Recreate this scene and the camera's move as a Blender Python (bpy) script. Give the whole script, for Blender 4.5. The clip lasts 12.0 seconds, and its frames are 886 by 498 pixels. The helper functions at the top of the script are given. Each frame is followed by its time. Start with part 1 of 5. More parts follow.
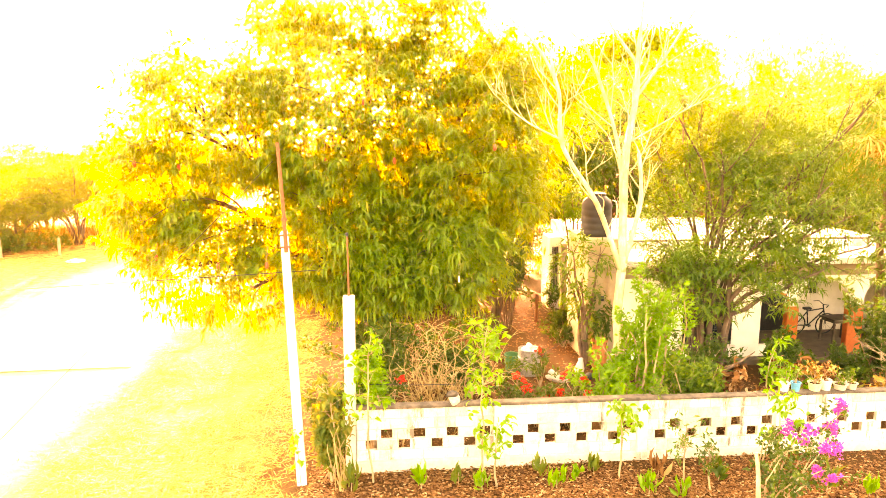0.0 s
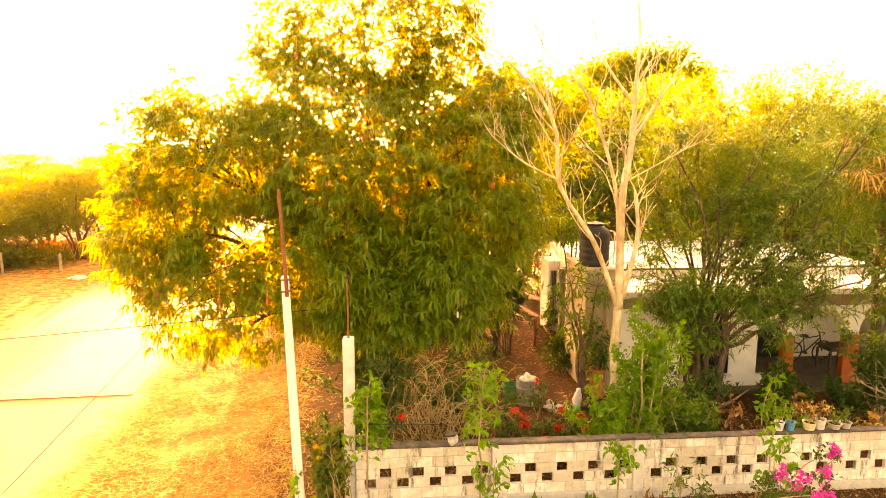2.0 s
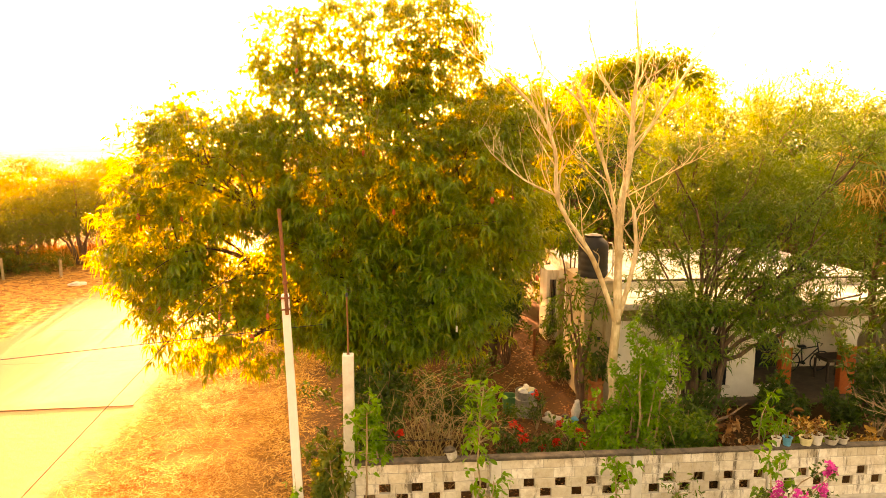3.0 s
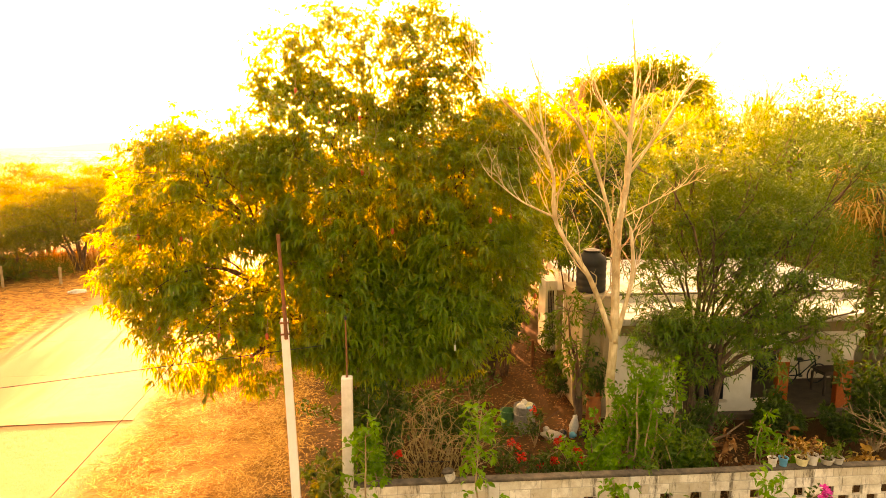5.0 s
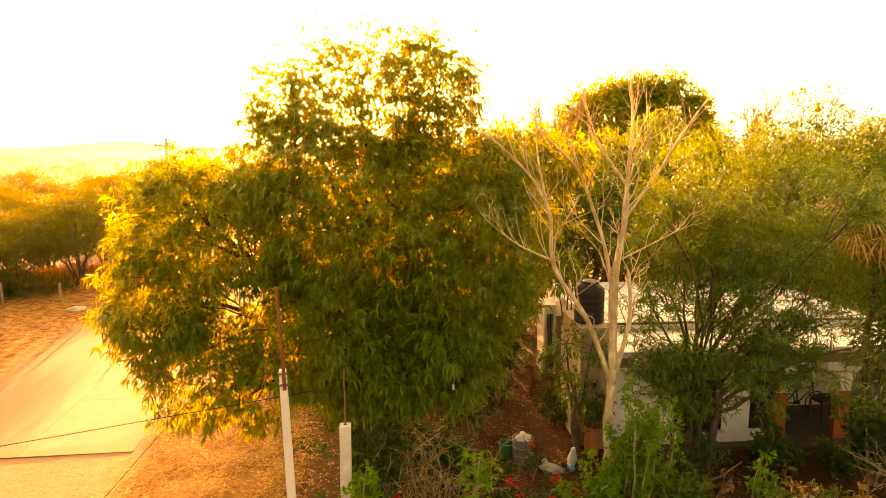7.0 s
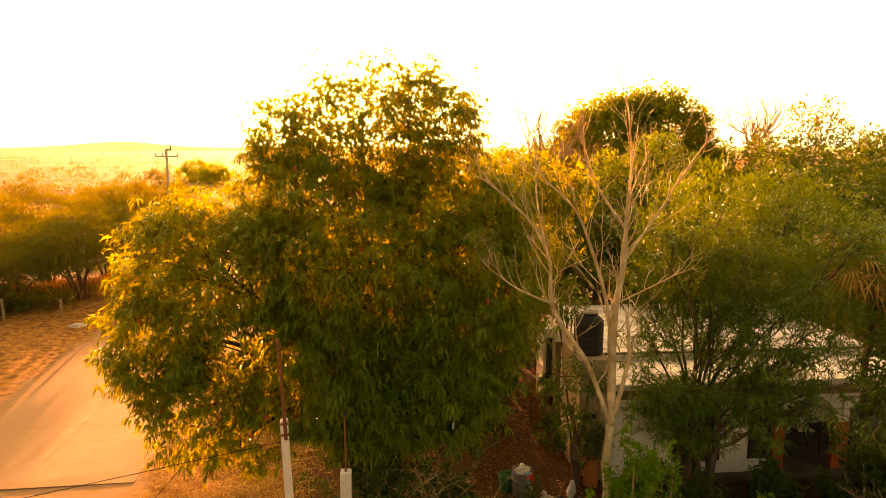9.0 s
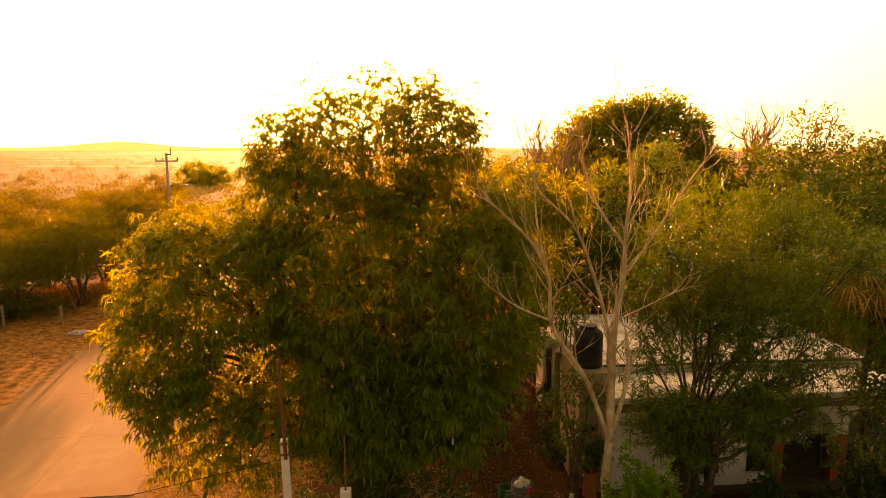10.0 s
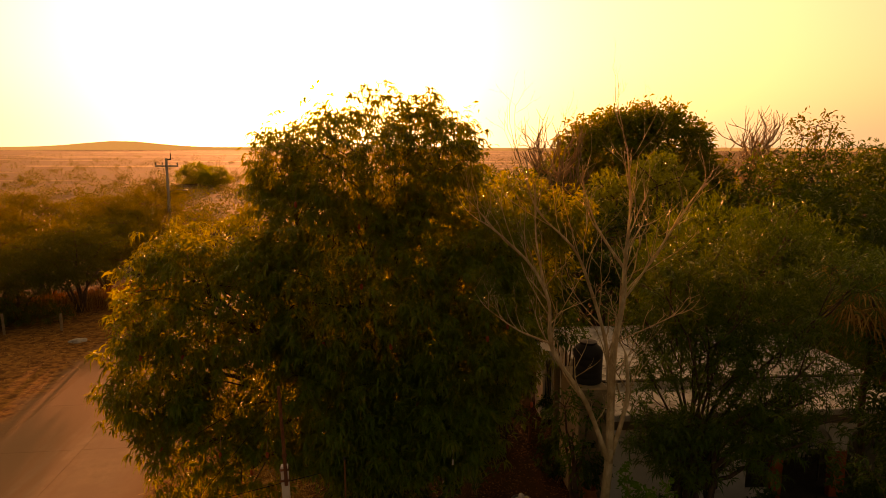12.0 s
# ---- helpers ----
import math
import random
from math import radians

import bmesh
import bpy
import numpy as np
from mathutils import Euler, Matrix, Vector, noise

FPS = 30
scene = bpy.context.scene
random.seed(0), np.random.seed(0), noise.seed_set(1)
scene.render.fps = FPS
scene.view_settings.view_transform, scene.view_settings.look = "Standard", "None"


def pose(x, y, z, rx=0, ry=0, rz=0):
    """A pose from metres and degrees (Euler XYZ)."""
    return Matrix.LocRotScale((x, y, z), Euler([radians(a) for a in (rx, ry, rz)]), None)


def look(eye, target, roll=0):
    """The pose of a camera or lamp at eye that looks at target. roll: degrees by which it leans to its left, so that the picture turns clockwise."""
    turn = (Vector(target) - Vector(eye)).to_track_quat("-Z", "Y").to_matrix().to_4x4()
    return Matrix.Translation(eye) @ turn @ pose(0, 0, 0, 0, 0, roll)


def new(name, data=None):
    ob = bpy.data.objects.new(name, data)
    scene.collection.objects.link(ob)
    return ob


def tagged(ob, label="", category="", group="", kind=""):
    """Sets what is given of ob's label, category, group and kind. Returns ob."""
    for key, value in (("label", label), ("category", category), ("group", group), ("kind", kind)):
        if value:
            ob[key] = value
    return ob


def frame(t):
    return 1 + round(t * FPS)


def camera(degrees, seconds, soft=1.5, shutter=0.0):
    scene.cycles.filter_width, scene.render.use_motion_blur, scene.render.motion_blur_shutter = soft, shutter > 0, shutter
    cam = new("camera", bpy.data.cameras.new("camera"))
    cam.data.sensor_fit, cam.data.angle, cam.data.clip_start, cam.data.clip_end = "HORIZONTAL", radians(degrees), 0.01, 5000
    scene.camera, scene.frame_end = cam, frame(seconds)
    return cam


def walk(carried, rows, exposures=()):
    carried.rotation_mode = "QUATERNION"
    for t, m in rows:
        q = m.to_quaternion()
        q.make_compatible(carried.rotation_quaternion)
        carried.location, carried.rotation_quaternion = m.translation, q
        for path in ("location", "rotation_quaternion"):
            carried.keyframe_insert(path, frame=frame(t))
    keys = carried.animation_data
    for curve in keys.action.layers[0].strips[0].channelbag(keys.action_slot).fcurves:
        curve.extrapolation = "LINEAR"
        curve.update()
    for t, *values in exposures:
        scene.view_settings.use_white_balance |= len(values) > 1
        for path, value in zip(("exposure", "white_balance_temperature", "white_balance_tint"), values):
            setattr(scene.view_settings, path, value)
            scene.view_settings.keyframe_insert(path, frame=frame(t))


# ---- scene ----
cam = camera(68.57, 12.0, soft=0.5)
# seconds, x, y, z, pitch, roll, yaw
PATH = [
    (0, 0.000, -0.009, 5.850, -9.09, 0.15, 0.04),
    (0.5, 0.011, -0.006, 6.020, -9.00, 0.11, 0.06),
    (1, 0.012, -0.019, 6.184, -8.90, 0.08, 0.07),
    (1.5, 0.017, -0.032, 6.365, -8.80, 0.05, 0.07),
    (2, 0.026, -0.054, 6.549, -8.72, 0.01, 0.05),
    (2.5, 0.033, -0.081, 6.722, -8.68, -0.03, 0.04),
    (3, 0.037, -0.085, 6.862, -8.68, -0.04, 0.03),
    (5, 0.060, -0.087, 7.314, -8.79, -0.02, -0.02),
    (5.5, 0.064, -0.075, 7.516, -8.81, -0.01, -0.02),
    (6, 0.083, -0.064, 7.732, -8.82, 0.01, -0.02),
    (6.5, 0.098, -0.034, 7.963, -8.84, 0.02, -0.02),
    (7, 0.100, 0.006, 8.197, -8.86, 0.04, -0.02),
    (9, 0.101, 0.051, 9.081, -8.87, 0.01, -0.02),
    (9.5, 0.107, 0.054, 9.265, -8.85, -0.01, -0.02),
    (10, 0.106, 0.068, 9.428, -8.83, -0.03, -0.03),
    (10.5, 0.102, 0.079, 9.552, -8.83, -0.06, -0.03),
    (11, 0.100, 0.086, 9.667, -8.84, -0.08, -0.04),
    (11.5, 0.096, 0.096, 9.781, -8.85, -0.09, -0.05),
    (12, 0.094, 0.108, 9.900, -8.87, -0.10, -0.06),
]
# seconds, stops, white balance
EXPOSURES = [(0, 7.25, 18000, 42), (0.5, 7.1, 18000, 42), (1.0, 6.85, 18500, 42), (1.5, 6.35, 20000, 41), (2.0, 5.65, 21500, 40), (2.5, 5.28, 22000, 37), (5.0, 4.97, 22500, 34), (7.0, 4.33, 24000, 33), (9.5, 3.15, 26000, 35), (10.5, 2.35, 26000, 40), (12, 1.2, 23000, 44)]
walk(cam, [(t, pose(x, y, z) @ pose(0, 0, 0, 0, 0, yaw) @ pose(0, 0, 0, 90 + pitch) @ pose(0, 0, 0, 0, 0, -roll)) for t, x, y, z, pitch, roll, yaw in PATH], EXPOSURES)

# ---- light ----
SUN_AZ, SUN_EL = -12.6, 5.3          # degrees from +y (to the left: minus), above the horizon
world = bpy.data.worlds.new("world")
scene.world = world
world.use_nodes = True
_n, _l = world.node_tree.nodes, world.node_tree.links
sky = _n.new("ShaderNodeTexSky")
sky.sky_type = "NISHITA"
sky.sun_disc = False
sky.sun_elevation, sky.sun_rotation = radians(SUN_EL), radians(SUN_AZ)
sky.altitude, sky.air_density, sky.dust_density, sky.ozone_density = 50, 1.0, 5.0, 0.6
_a, _e = radians(SUN_AZ), radians(SUN_EL)
TO_SUN = Vector((math.sin(_a) * math.cos(_e), math.cos(_a) * math.cos(_e), math.sin(_e)))
# haze round the low sun: three widths of glow added to the clear sky
_way = _n.new("ShaderNodeTexCoord")
_dot = _n.new("ShaderNodeVectorMath")
_dot.operation = "DOT_PRODUCT"
_dot.inputs[1].default_value = TO_SUN
_l.new(_way.outputs["Generated"], _dot.inputs[0])
_clear = _n["Background"]
_clear.inputs[1].default_value = 0.05
_l.new(sky.outputs[0], _clear.inputs[0])
_sum = _clear.outputs[0]
for power, strength, colour in ((2.0, 0.57, (1.0, 0.92, 0.71)), (30, 2.2, (1.0, 0.82, 0.52)), (700, 30.0, (1.0, 0.62, 0.25))):
    _pos = _n.new("ShaderNodeMath")
    _pos.operation = "MAXIMUM"
    _l.new(_dot.outputs["Value"], _pos.inputs[0])
    _pos.inputs[1].default_value = 0.0
    _pow = _n.new("ShaderNodeMath")
    _pow.operation = "POWER"
    _l.new(_pos.outputs[0], _pow.inputs[0])
    _pow.inputs[1].default_value = power
    _mul = _n.new("ShaderNodeMath")
    _mul.operation = "MULTIPLY"
    _l.new(_pow.outputs[0], _mul.inputs[0])
    _mul.inputs[1].default_value = strength
    _bg = _n.new("ShaderNodeBackground")
    _bg.inputs[0].default_value = (*colour, 1)
    _l.new(_mul.outputs[0], _bg.inputs[1])
    _add = _n.new("ShaderNodeAddShader")
    _l.new(_sum, _add.inputs[0])
    _l.new(_bg.outputs[0], _add.inputs[1])
    _sum = _add.outputs[0]
_l.new(_sum, _n["World Output"].inputs[0])
lamp = bpy.data.lights.new("sun", "SUN")
lamp.energy, lamp.angle, lamp.color = 3.4, radians(0.6), (1.0, 0.46, 0.27)
sun = new("sun", lamp)
sun.matrix_world = look(TO_SUN * 60, (0, 0, 0))


# ---- materials ----
class Nodes:
    """A short way to write node trees."""
    def __init__(self, name):
        self.mat = bpy.data.materials.new(name)
        self.mat.use_nodes = True
        self.t = self.mat.node_tree
        self.bsdf = self.t.nodes["Principled BSDF"]
        self.out = self.t.nodes["Material Output"]
        self.co = self.add("ShaderNodeTexCoord")

    def add(self, kind, **inputs):
        n = self.t.nodes.new(kind)
        for k, v in inputs.items():
            self.put(n.inputs[k.replace("_", " ")], v)
        return n

    def put(self, socket, v):
        if hasattr(v, "is_output"):
            self.t.links.new(v, socket)
        elif isinstance(v, (tuple, list)) and len(v) == 3 and socket.type == "RGBA":
            socket.default_value = (*v, 1)
        else:
            socket.default_value = v

    def noise(self, scale, detail=4, rough=0.6, where="Object", stretch=None):
        n = self.add("ShaderNodeTexNoise", Scale=scale, Detail=detail, Roughness=rough)
        co = self.co.outputs[where]
        if stretch:
            m = self.add("ShaderNodeMapping", Scale=stretch)
            self.put(m.inputs[0], co)
            co = m.outputs[0]
        self.put(n.inputs["Vector"], co)
        return n.outputs[0]

    def ramp(self, fac, stops):
        n = self.add("ShaderNodeValToRGB")
        while len(n.color_ramp.elements) < len(stops):
            n.color_ramp.elements.new(0.5)
        for e, (p, c) in zip(n.color_ramp.elements, stops):
            e.position = p
            e.color = (*c, 1) if isinstance(c, (tuple, list)) else (c, c, c, 1)
        self.put(n.inputs[0], fac)
        return n.outputs[0]

    def mix(self, fac, a, b, how="MIX"):
        n = self.t.nodes.new("ShaderNodeMix")
        n.data_type, n.blend_type = "RGBA", how
        self.put(n.inputs[0], fac)
        self.put(n.inputs[6], a)
        self.put(n.inputs[7], b)
        return n.outputs[2]

    def math(self, how, a, b=0.0):
        n = self.t.nodes.new("ShaderNodeMath")
        n.operation = how
        self.put(n.inputs[0], a)
        self.put(n.inputs[1], b)
        return n.outputs[0]

    def bump(self, height, strength=0.4, distance=0.02):
        n = self.add("ShaderNodeBump", Strength=strength, Distance=distance, Height=height)
        self.put(self.bsdf.inputs["Normal"], n.outputs[0])
        return n.outputs[0]

    def set(self, **inputs):
        for k, v in inputs.items():
            self.put(self.bsdf.inputs[k.replace("_", " ")], v)
        return self


def leaf_material(name, stops, shine, glow=0.45, rough=0.42, gloss=0.4):
    """Leaves: each its own shade, partly letting light pass."""
    m = Nodes(name)
    geo = m.add("ShaderNodeNewGeometry")
    shade = m.ramp(geo.outputs["Random Per Island"], stops)
    m.set(Base_Color=shade, Roughness=rough, Specular_IOR_Level=gloss)
    tr = m.add("ShaderNodeBsdfTranslucent", Color=m.mix(0.2, shine, shade, "MIX"))
    mx = m.add("ShaderNodeMixShader", Fac=glow)
    m.put(mx.inputs[1], m.bsdf.outputs[0])
    m.put(mx.inputs[2], tr.outputs[0])
    m.put(m.out.inputs[0], mx.outputs[0])
    return m.mat


def bark_material(name, dark, light, scale=14.0):
    m = Nodes(name)
    a = m.noise(scale, 6, 0.65, stretch=(1, 1, 0.25))
    b = m.noise(scale * 0.15, 3)
    c = m.mix(m.ramp(b, [(0.35, 0.0), (0.65, 1.0)]), dark, light)
    m.set(Base_Color=m.mix(m.ramp(a, [(0.4, 0.0), (0.6, 0.7)]), c, dark), Roughness=0.9)
    m.bump(a, 0.5, 0.02)
    return m.mat


def rough_material(name, a, b, scale=6.0, fine=40.0, rough=0.85, relief=0.3, depth=0.01):
    """Two-scale speckled matter: soil, plaster, concrete, rust."""
    m = Nodes(name)
    n1, n2 = m.noise(scale, 5), m.noise(fine, 4)
    c = m.mix(m.ramp(n1, [(0.35, 0.0), (0.68, 1.0)]), a, b)
    c = m.mix(0.35, c, m.mix(n2, a, b), "MIX")
    m.set(Base_Color=c, Roughness=rough)
    m.bump(n2, relief, depth)
    return m.mat


def plain_material(name, colour, rough=0.5, metal=0.0, wear=0.12):
    m = Nodes(name)
    n = m.noise(18.0, 5)
    d = tuple(v * (1 - wear * 2.2) for v in colour)
    m.set(Base_Color=m.mix(m.ramp(n, [(0.35, 0.0), (0.7, 1.0)]), colour, d), Roughness=rough, Metallic=metal)
    m.bump(n, 0.1, 0.004)
    return m.mat


def ground_material():
    """Reddish soil of the yard, straw verge beside the road, sandy track, dry field, scrub floor far off."""
    m = Nodes("soil")
    sep = m.add("ShaderNodeSeparateXYZ", Vector=m.co.outputs["Object"])
    x, y = sep.outputs[0], sep.outputs[1]
    wob = m.math("MULTIPLY", m.math("SUBTRACT", m.noise(0.8, 5), 0.5), 2.2)
    # across: metres to the right of the road's right edge, which runs 6.5 degrees to the left
    across = m.math("ADD", m.math("ADD", x, m.math("MULTIPLY", y, 0.114)), 6.45)
    across = m.math("ADD", across, wob)

    def step(v, lo, hi):
        n = m.add("ShaderNodeMapRange", Value=v)
        n.inputs[1].default_value, n.inputs[2].default_value = lo, hi
        n.clamp = True
        return n.outputs[0]
    fine, mid, big = m.noise(38.0, 6, 0.7), m.noise(3.2, 6, 0.65), m.noise(0.12, 4)
    soil = m.mix(m.ramp(fine, [(0.35, 0.0), (0.65, 1.0)]), (0.03, 0.014, 0.0045), (0.1, 0.05, 0.017))
    soil = m.mix(m.ramp(mid, [(0.42, 0.0), (0.62, 0.8)]), soil, (0.07, 0.032, 0.011))
    sand = m.mix(fine, (0.16, 0.09, 0.048), (0.265, 0.165, 0.095))
    sand = m.mix(m.ramp(mid, [(0.45, 0.0), (0.62, 0.7)]), sand, (0.205, 0.122, 0.062))
    straw = m.mix(m.ramp(fine, [(0.35, 0.0), (0.65, 1.0)]), (0.09, 0.04, 0.01), (0.32, 0.17, 0.045))
    straw = m.mix(m.ramp(mid, [(0.42, 0.0), (0.66, 0.6)]), straw, (0.15, 0.065, 0.014))
    scrub = m.mix(m.ramp(m.noise(0.9, 6, 0.7), [(0.4, 0.0), (0.6, 1.0)]), (0.045, 0.024, 0.006), (0.1, 0.052, 0.013))
    scrub = m.mix(m.ramp(big, [(0.45, 0.0), (0.6, 1.0)]), scrub, (0.05, 0.034, 0.008))
    strips = m.noise(1.0, 4, 0.6, stretch=(0.004, 0.02, 1.0))
    scrub = m.mix(m.math("MULTIPLY", m.ramp(strips, [(0.56, 0.0), (0.6, 1.0)]), step(y, 130.0, 200.0)), scrub, (0.34, 0.23, 0.12))
    c = m.mix(step(across, -0.3, 0.5), sand, straw)
    c = m.mix(step(across, 3.7, 4.7), c, soil)
    field = m.mix(m.ramp(mid, [(0.4, 0.0), (0.6, 1.0)]), (0.12, 0.046, 0.01), (0.34, 0.155, 0.04))
    c = m.mix(step(across, -6.6, -7.4), c, field)
    c = m.mix(step(y, 38.0, 46.0), c, scrub)
    c = m.mix(step(across, -12.0, -14.0), c, scrub)
    m.set(Base_Color=c, Roughness=0.95, Specular_IOR_Level=0.1)
    m.bump(m.math("ADD", fine, m.math("MULTIPLY", mid, 2.0)), 0.5, 0.03)
    return m.mat


def slab_material():
    """Worn road concrete, sandy where earth has drifted over its margins."""
    m = Nodes("worn_concrete")
    sep = m.add("ShaderNodeSeparateXYZ", Vector=m.co.outputs["Object"])
    a, b, c = m.noise(2.0, 6, 0.65), m.noise(60, 4), m.noise(0.6, 5)
    col = m.mix(m.ramp(a, [(0.35, 0.0), (0.65, 1.0)]), (0.2, 0.138, 0.082), (0.28, 0.2, 0.125))
    col = m.mix(m.ramp(c, [(0.42, 0.0), (0.6, 0.85)]), col, (0.21, 0.138, 0.088))
    col = m.mix(0.3, col, m.mix(b, (0.14, 0.1, 0.07), (0.34, 0.265, 0.2)))
    edge = m.math("ADD", sep.outputs[0], m.math("MULTIPLY", m.noise(1.4, 6, 0.7), 1.6))
    drift = m.add("ShaderNodeMapRange", Value=edge)
    drift.inputs[1].default_value, drift.inputs[2].default_value = -0.5, 0.6
    rut = m.math("ADD", m.math("MULTIPLY", sep.outputs[0], -1.0), m.math("MULTIPLY", m.noise(0.7, 6, 0.7, stretch=(2.5, 0.35, 1.0)), 5.0))
    side = m.add("ShaderNodeMapRange", Value=rut)
    side.inputs[1].default_value, side.inputs[2].default_value = 5.2, 6.8
    near = m.math("ADD", sep.outputs[1], m.math("MULTIPLY", m.noise(1.1, 6, 0.7), -1.2))
    lip = m.add("ShaderNodeMapRange", Value=near)
    lip.inputs[1].default_value, lip.inputs[2].default_value = 0.1, -0.35
    col = m.mix(m.math("MAXIMUM", m.math("MAXIMUM", drift.outputs[0], side.outputs[0]), lip.outputs[0]), col, m.mix(b, (0.16, 0.092, 0.05), (0.265, 0.168, 0.1)))
    m.set(Base_Color=col, Roughness=0.9, Specular_IOR_Level=0.15)
    m.bump(m.math("ADD", a, b), 0.35, 0.012)
    return m.mat


def whitewash_material():
    """Whitewashed blocks with soot-grey streaks and each block its own tone."""
    m = Nodes("whitewashed_block")
    info = m.add("ShaderNodeObjectInfo")
    place = m.add("ShaderNodeNewGeometry").outputs["Position"]
    a = m.add("ShaderNodeTexNoise", Vector=place, Scale=5.0, Detail=7.0, Roughness=0.72).outputs[0]
    tall = m.add("ShaderNodeMapping", Vector=place, Scale=(5.0, 5.0, 1.1)).outputs[0]
    s = m.add("ShaderNodeTexNoise", Vector=tall, Scale=1.0, Detail=7.0, Roughness=0.75).outputs[0]
    base = m.ramp(info.outputs["Random"], [(0.0, (0.52, 0.45, 0.34)), (0.3, (0.66, 0.6, 0.48)), (0.7, (0.74, 0.68, 0.57)), (1.0, (0.8, 0.75, 0.65))])
    c = m.mix(m.ramp(a, [(0.42, 0.0), (0.66, 0.7)]), base, (0.42, 0.33, 0.22))
    c = m.mix(m.ramp(s, [(0.52, 0.0), (0.64, 0.9)]), c, (0.1, 0.075, 0.05))
    m.set(Base_Color=c, Roughness=0.9)
    m.bump(m.noise(70, 4), 0.3, 0.006)
    return m.mat


GROUND = ground_material()
SLAB = slab_material()
WHITEWASH = whitewash_material()
MORTAR = rough_material("mortar", (0.4, 0.35, 0.28), (0.58, 0.53, 0.44), 7.0, 50.0)
CAPPING = rough_material("weathered_cap", (0.014, 0.011, 0.008), (0.17, 0.13, 0.09), 5.0, 22.0, relief=0.5)
POSTMAT = rough_material("cast_concrete", (0.5, 0.46, 0.38), (0.74, 0.7, 0.62), 5.0, 45.0)
PAINTED = rough_material("white_limewash", (0.66, 0.62, 0.54), (0.84, 0.81, 0.74), 2.0, 25.0, relief=0.15)


def roof_material():
    """White roof paint, flaking, its grey-brown patches coloured for stains and tree shadow alike."""
    m = Nodes("white_roof_paint")
    a, b, c = m.noise(0.9, 7, 0.7), m.noise(14.0, 5), m.noise(3.5, 6, 0.7)
    col = m.mix(m.ramp(b, [(0.4, 0.0), (0.7, 1.0)]), (0.8, 0.77, 0.7), (0.64, 0.59, 0.5))
    col = m.mix(m.ramp(a, [(0.48, 0.0), (0.6, 0.8)]), col, (0.36, 0.31, 0.24))
    col = m.mix(m.ramp(c, [(0.55, 0.0), (0.63, 0.8)]), col, (0.22, 0.18, 0.13))
    m.set(Base_Color=col, Roughness=0.62)
    m.bump(b, 0.1, 0.006)
    return m.mat


ROOFMAT = roof_material()
RUST = rough_material("rusty_iron", (0.12, 0.04, 0.018), (0.3, 0.11, 0.04), 12.0, 60.0)
ORANGE = plain_material("orange_paint", (0.5, 0.1, 0.02), 0.6)
TERRACOTTA = plain_material("terracotta", (0.5, 0.15, 0.05), 0.75)
BLACKPLASTIC = plain_material("black_plastic", (0.018, 0.017, 0.016), 0.62)
DARKMETAL = plain_material("dark_metal", (0.03, 0.03, 0.032), 0.45, 0.6)
WHITEPLASTIC = plain_material("white_plastic", (0.62, 0.59, 0.52), 0.45)
CREAM = plain_material("cream_plastic", (0.7, 0.62, 0.36), 0.5)
BLUEPLASTIC = plain_material("blue_plastic", (0.03, 0.3, 0.45), 0.4)
GREENPLASTIC = plain_material("green_plastic", (0.03, 0.16, 0.06), 0.45)
TIN = plain_material("galvanised_tin", (0.34, 0.33, 0.3), 0.55, 0.5, 0.25)
STONE = rough_material("fieldstone", (0.3, 0.27, 0.22), (0.5, 0.46, 0.38), 8.0, 40.0, relief=0.5)
CREAMWASH = rough_material("cream_limewash", (0.29, 0.21, 0.12), (0.5, 0.4, 0.26), 2.5, 25.0, relief=0.2)
TANTONE = rough_material("tan_tone", (0.2, 0.15, 0.085), (0.32, 0.25, 0.15), 3.0, 30.0, relief=0.15)
FLOORTILE = rough_material("porch_cement", (0.07, 0.05, 0.032), (0.13, 0.095, 0.065), 4.0, 40.0)
GLASSDARK = plain_material("dark_pane", (0.02, 0.022, 0.025), 0.12)
DARKWOOD = plain_material("dark_wood", (0.05, 0.03, 0.018), 0.55)
CABLE = plain_material("black_cable", (0.02, 0.018, 0.016), 0.6)
BARK_MANGO = bark_material("mango_bark", (0.05, 0.03, 0.018), (0.16, 0.1, 0.06))
BARK_PALE = bark_material("pale_bark", (0.4, 0.29, 0.15), (0.78, 0.65, 0.42), 16.0)
BARK_BROWN = bark_material("brown_bark", (0.08, 0.045, 0.025), (0.2, 0.12, 0.07))
TWIG = bark_material("dry_twig", (0.26, 0.17, 0.09), (0.5, 0.37, 0.22))
STRAW = leaf_material("dry_straw", [(0.0, (0.14, 0.06, 0.012)), (0.5, (0.4, 0.21, 0.05)), (1.0, (0.7, 0.46, 0.17))], (0.3, 0.12, 0.02), 0.15, 0.8, 0.1)
LITTER = leaf_material("dead_leaves", [(0.0, (0.05, 0.02, 0.008)), (0.45, (0.17, 0.07, 0.024)), (0.85, (0.3, 0.14, 0.055)), (1.0, (0.55, 0.36, 0.18))], (0.4, 0.15, 0.03), 0.15, 0.7, 0.15)
MANGO = leaf_material("mango_leaf", [(0.0, (0.026, 0.1, 0.006)), (0.45, (0.06, 0.19, 0.01)), (0.85, (0.12, 0.25, 0.015)), (1.0, (0.2, 0.23, 0.02))], (0.46, 0.36, 0.018), 0.39, 0.36)
OLEANDER = leaf_material("narrow_leaf", [(0.0, (0.016, 0.07, 0.005)), (0.6, (0.045, 0.15, 0.008)), (1.0, (0.13, 0.19, 0.016))], (0.22, 0.28, 0.01), 0.28, 0.4)
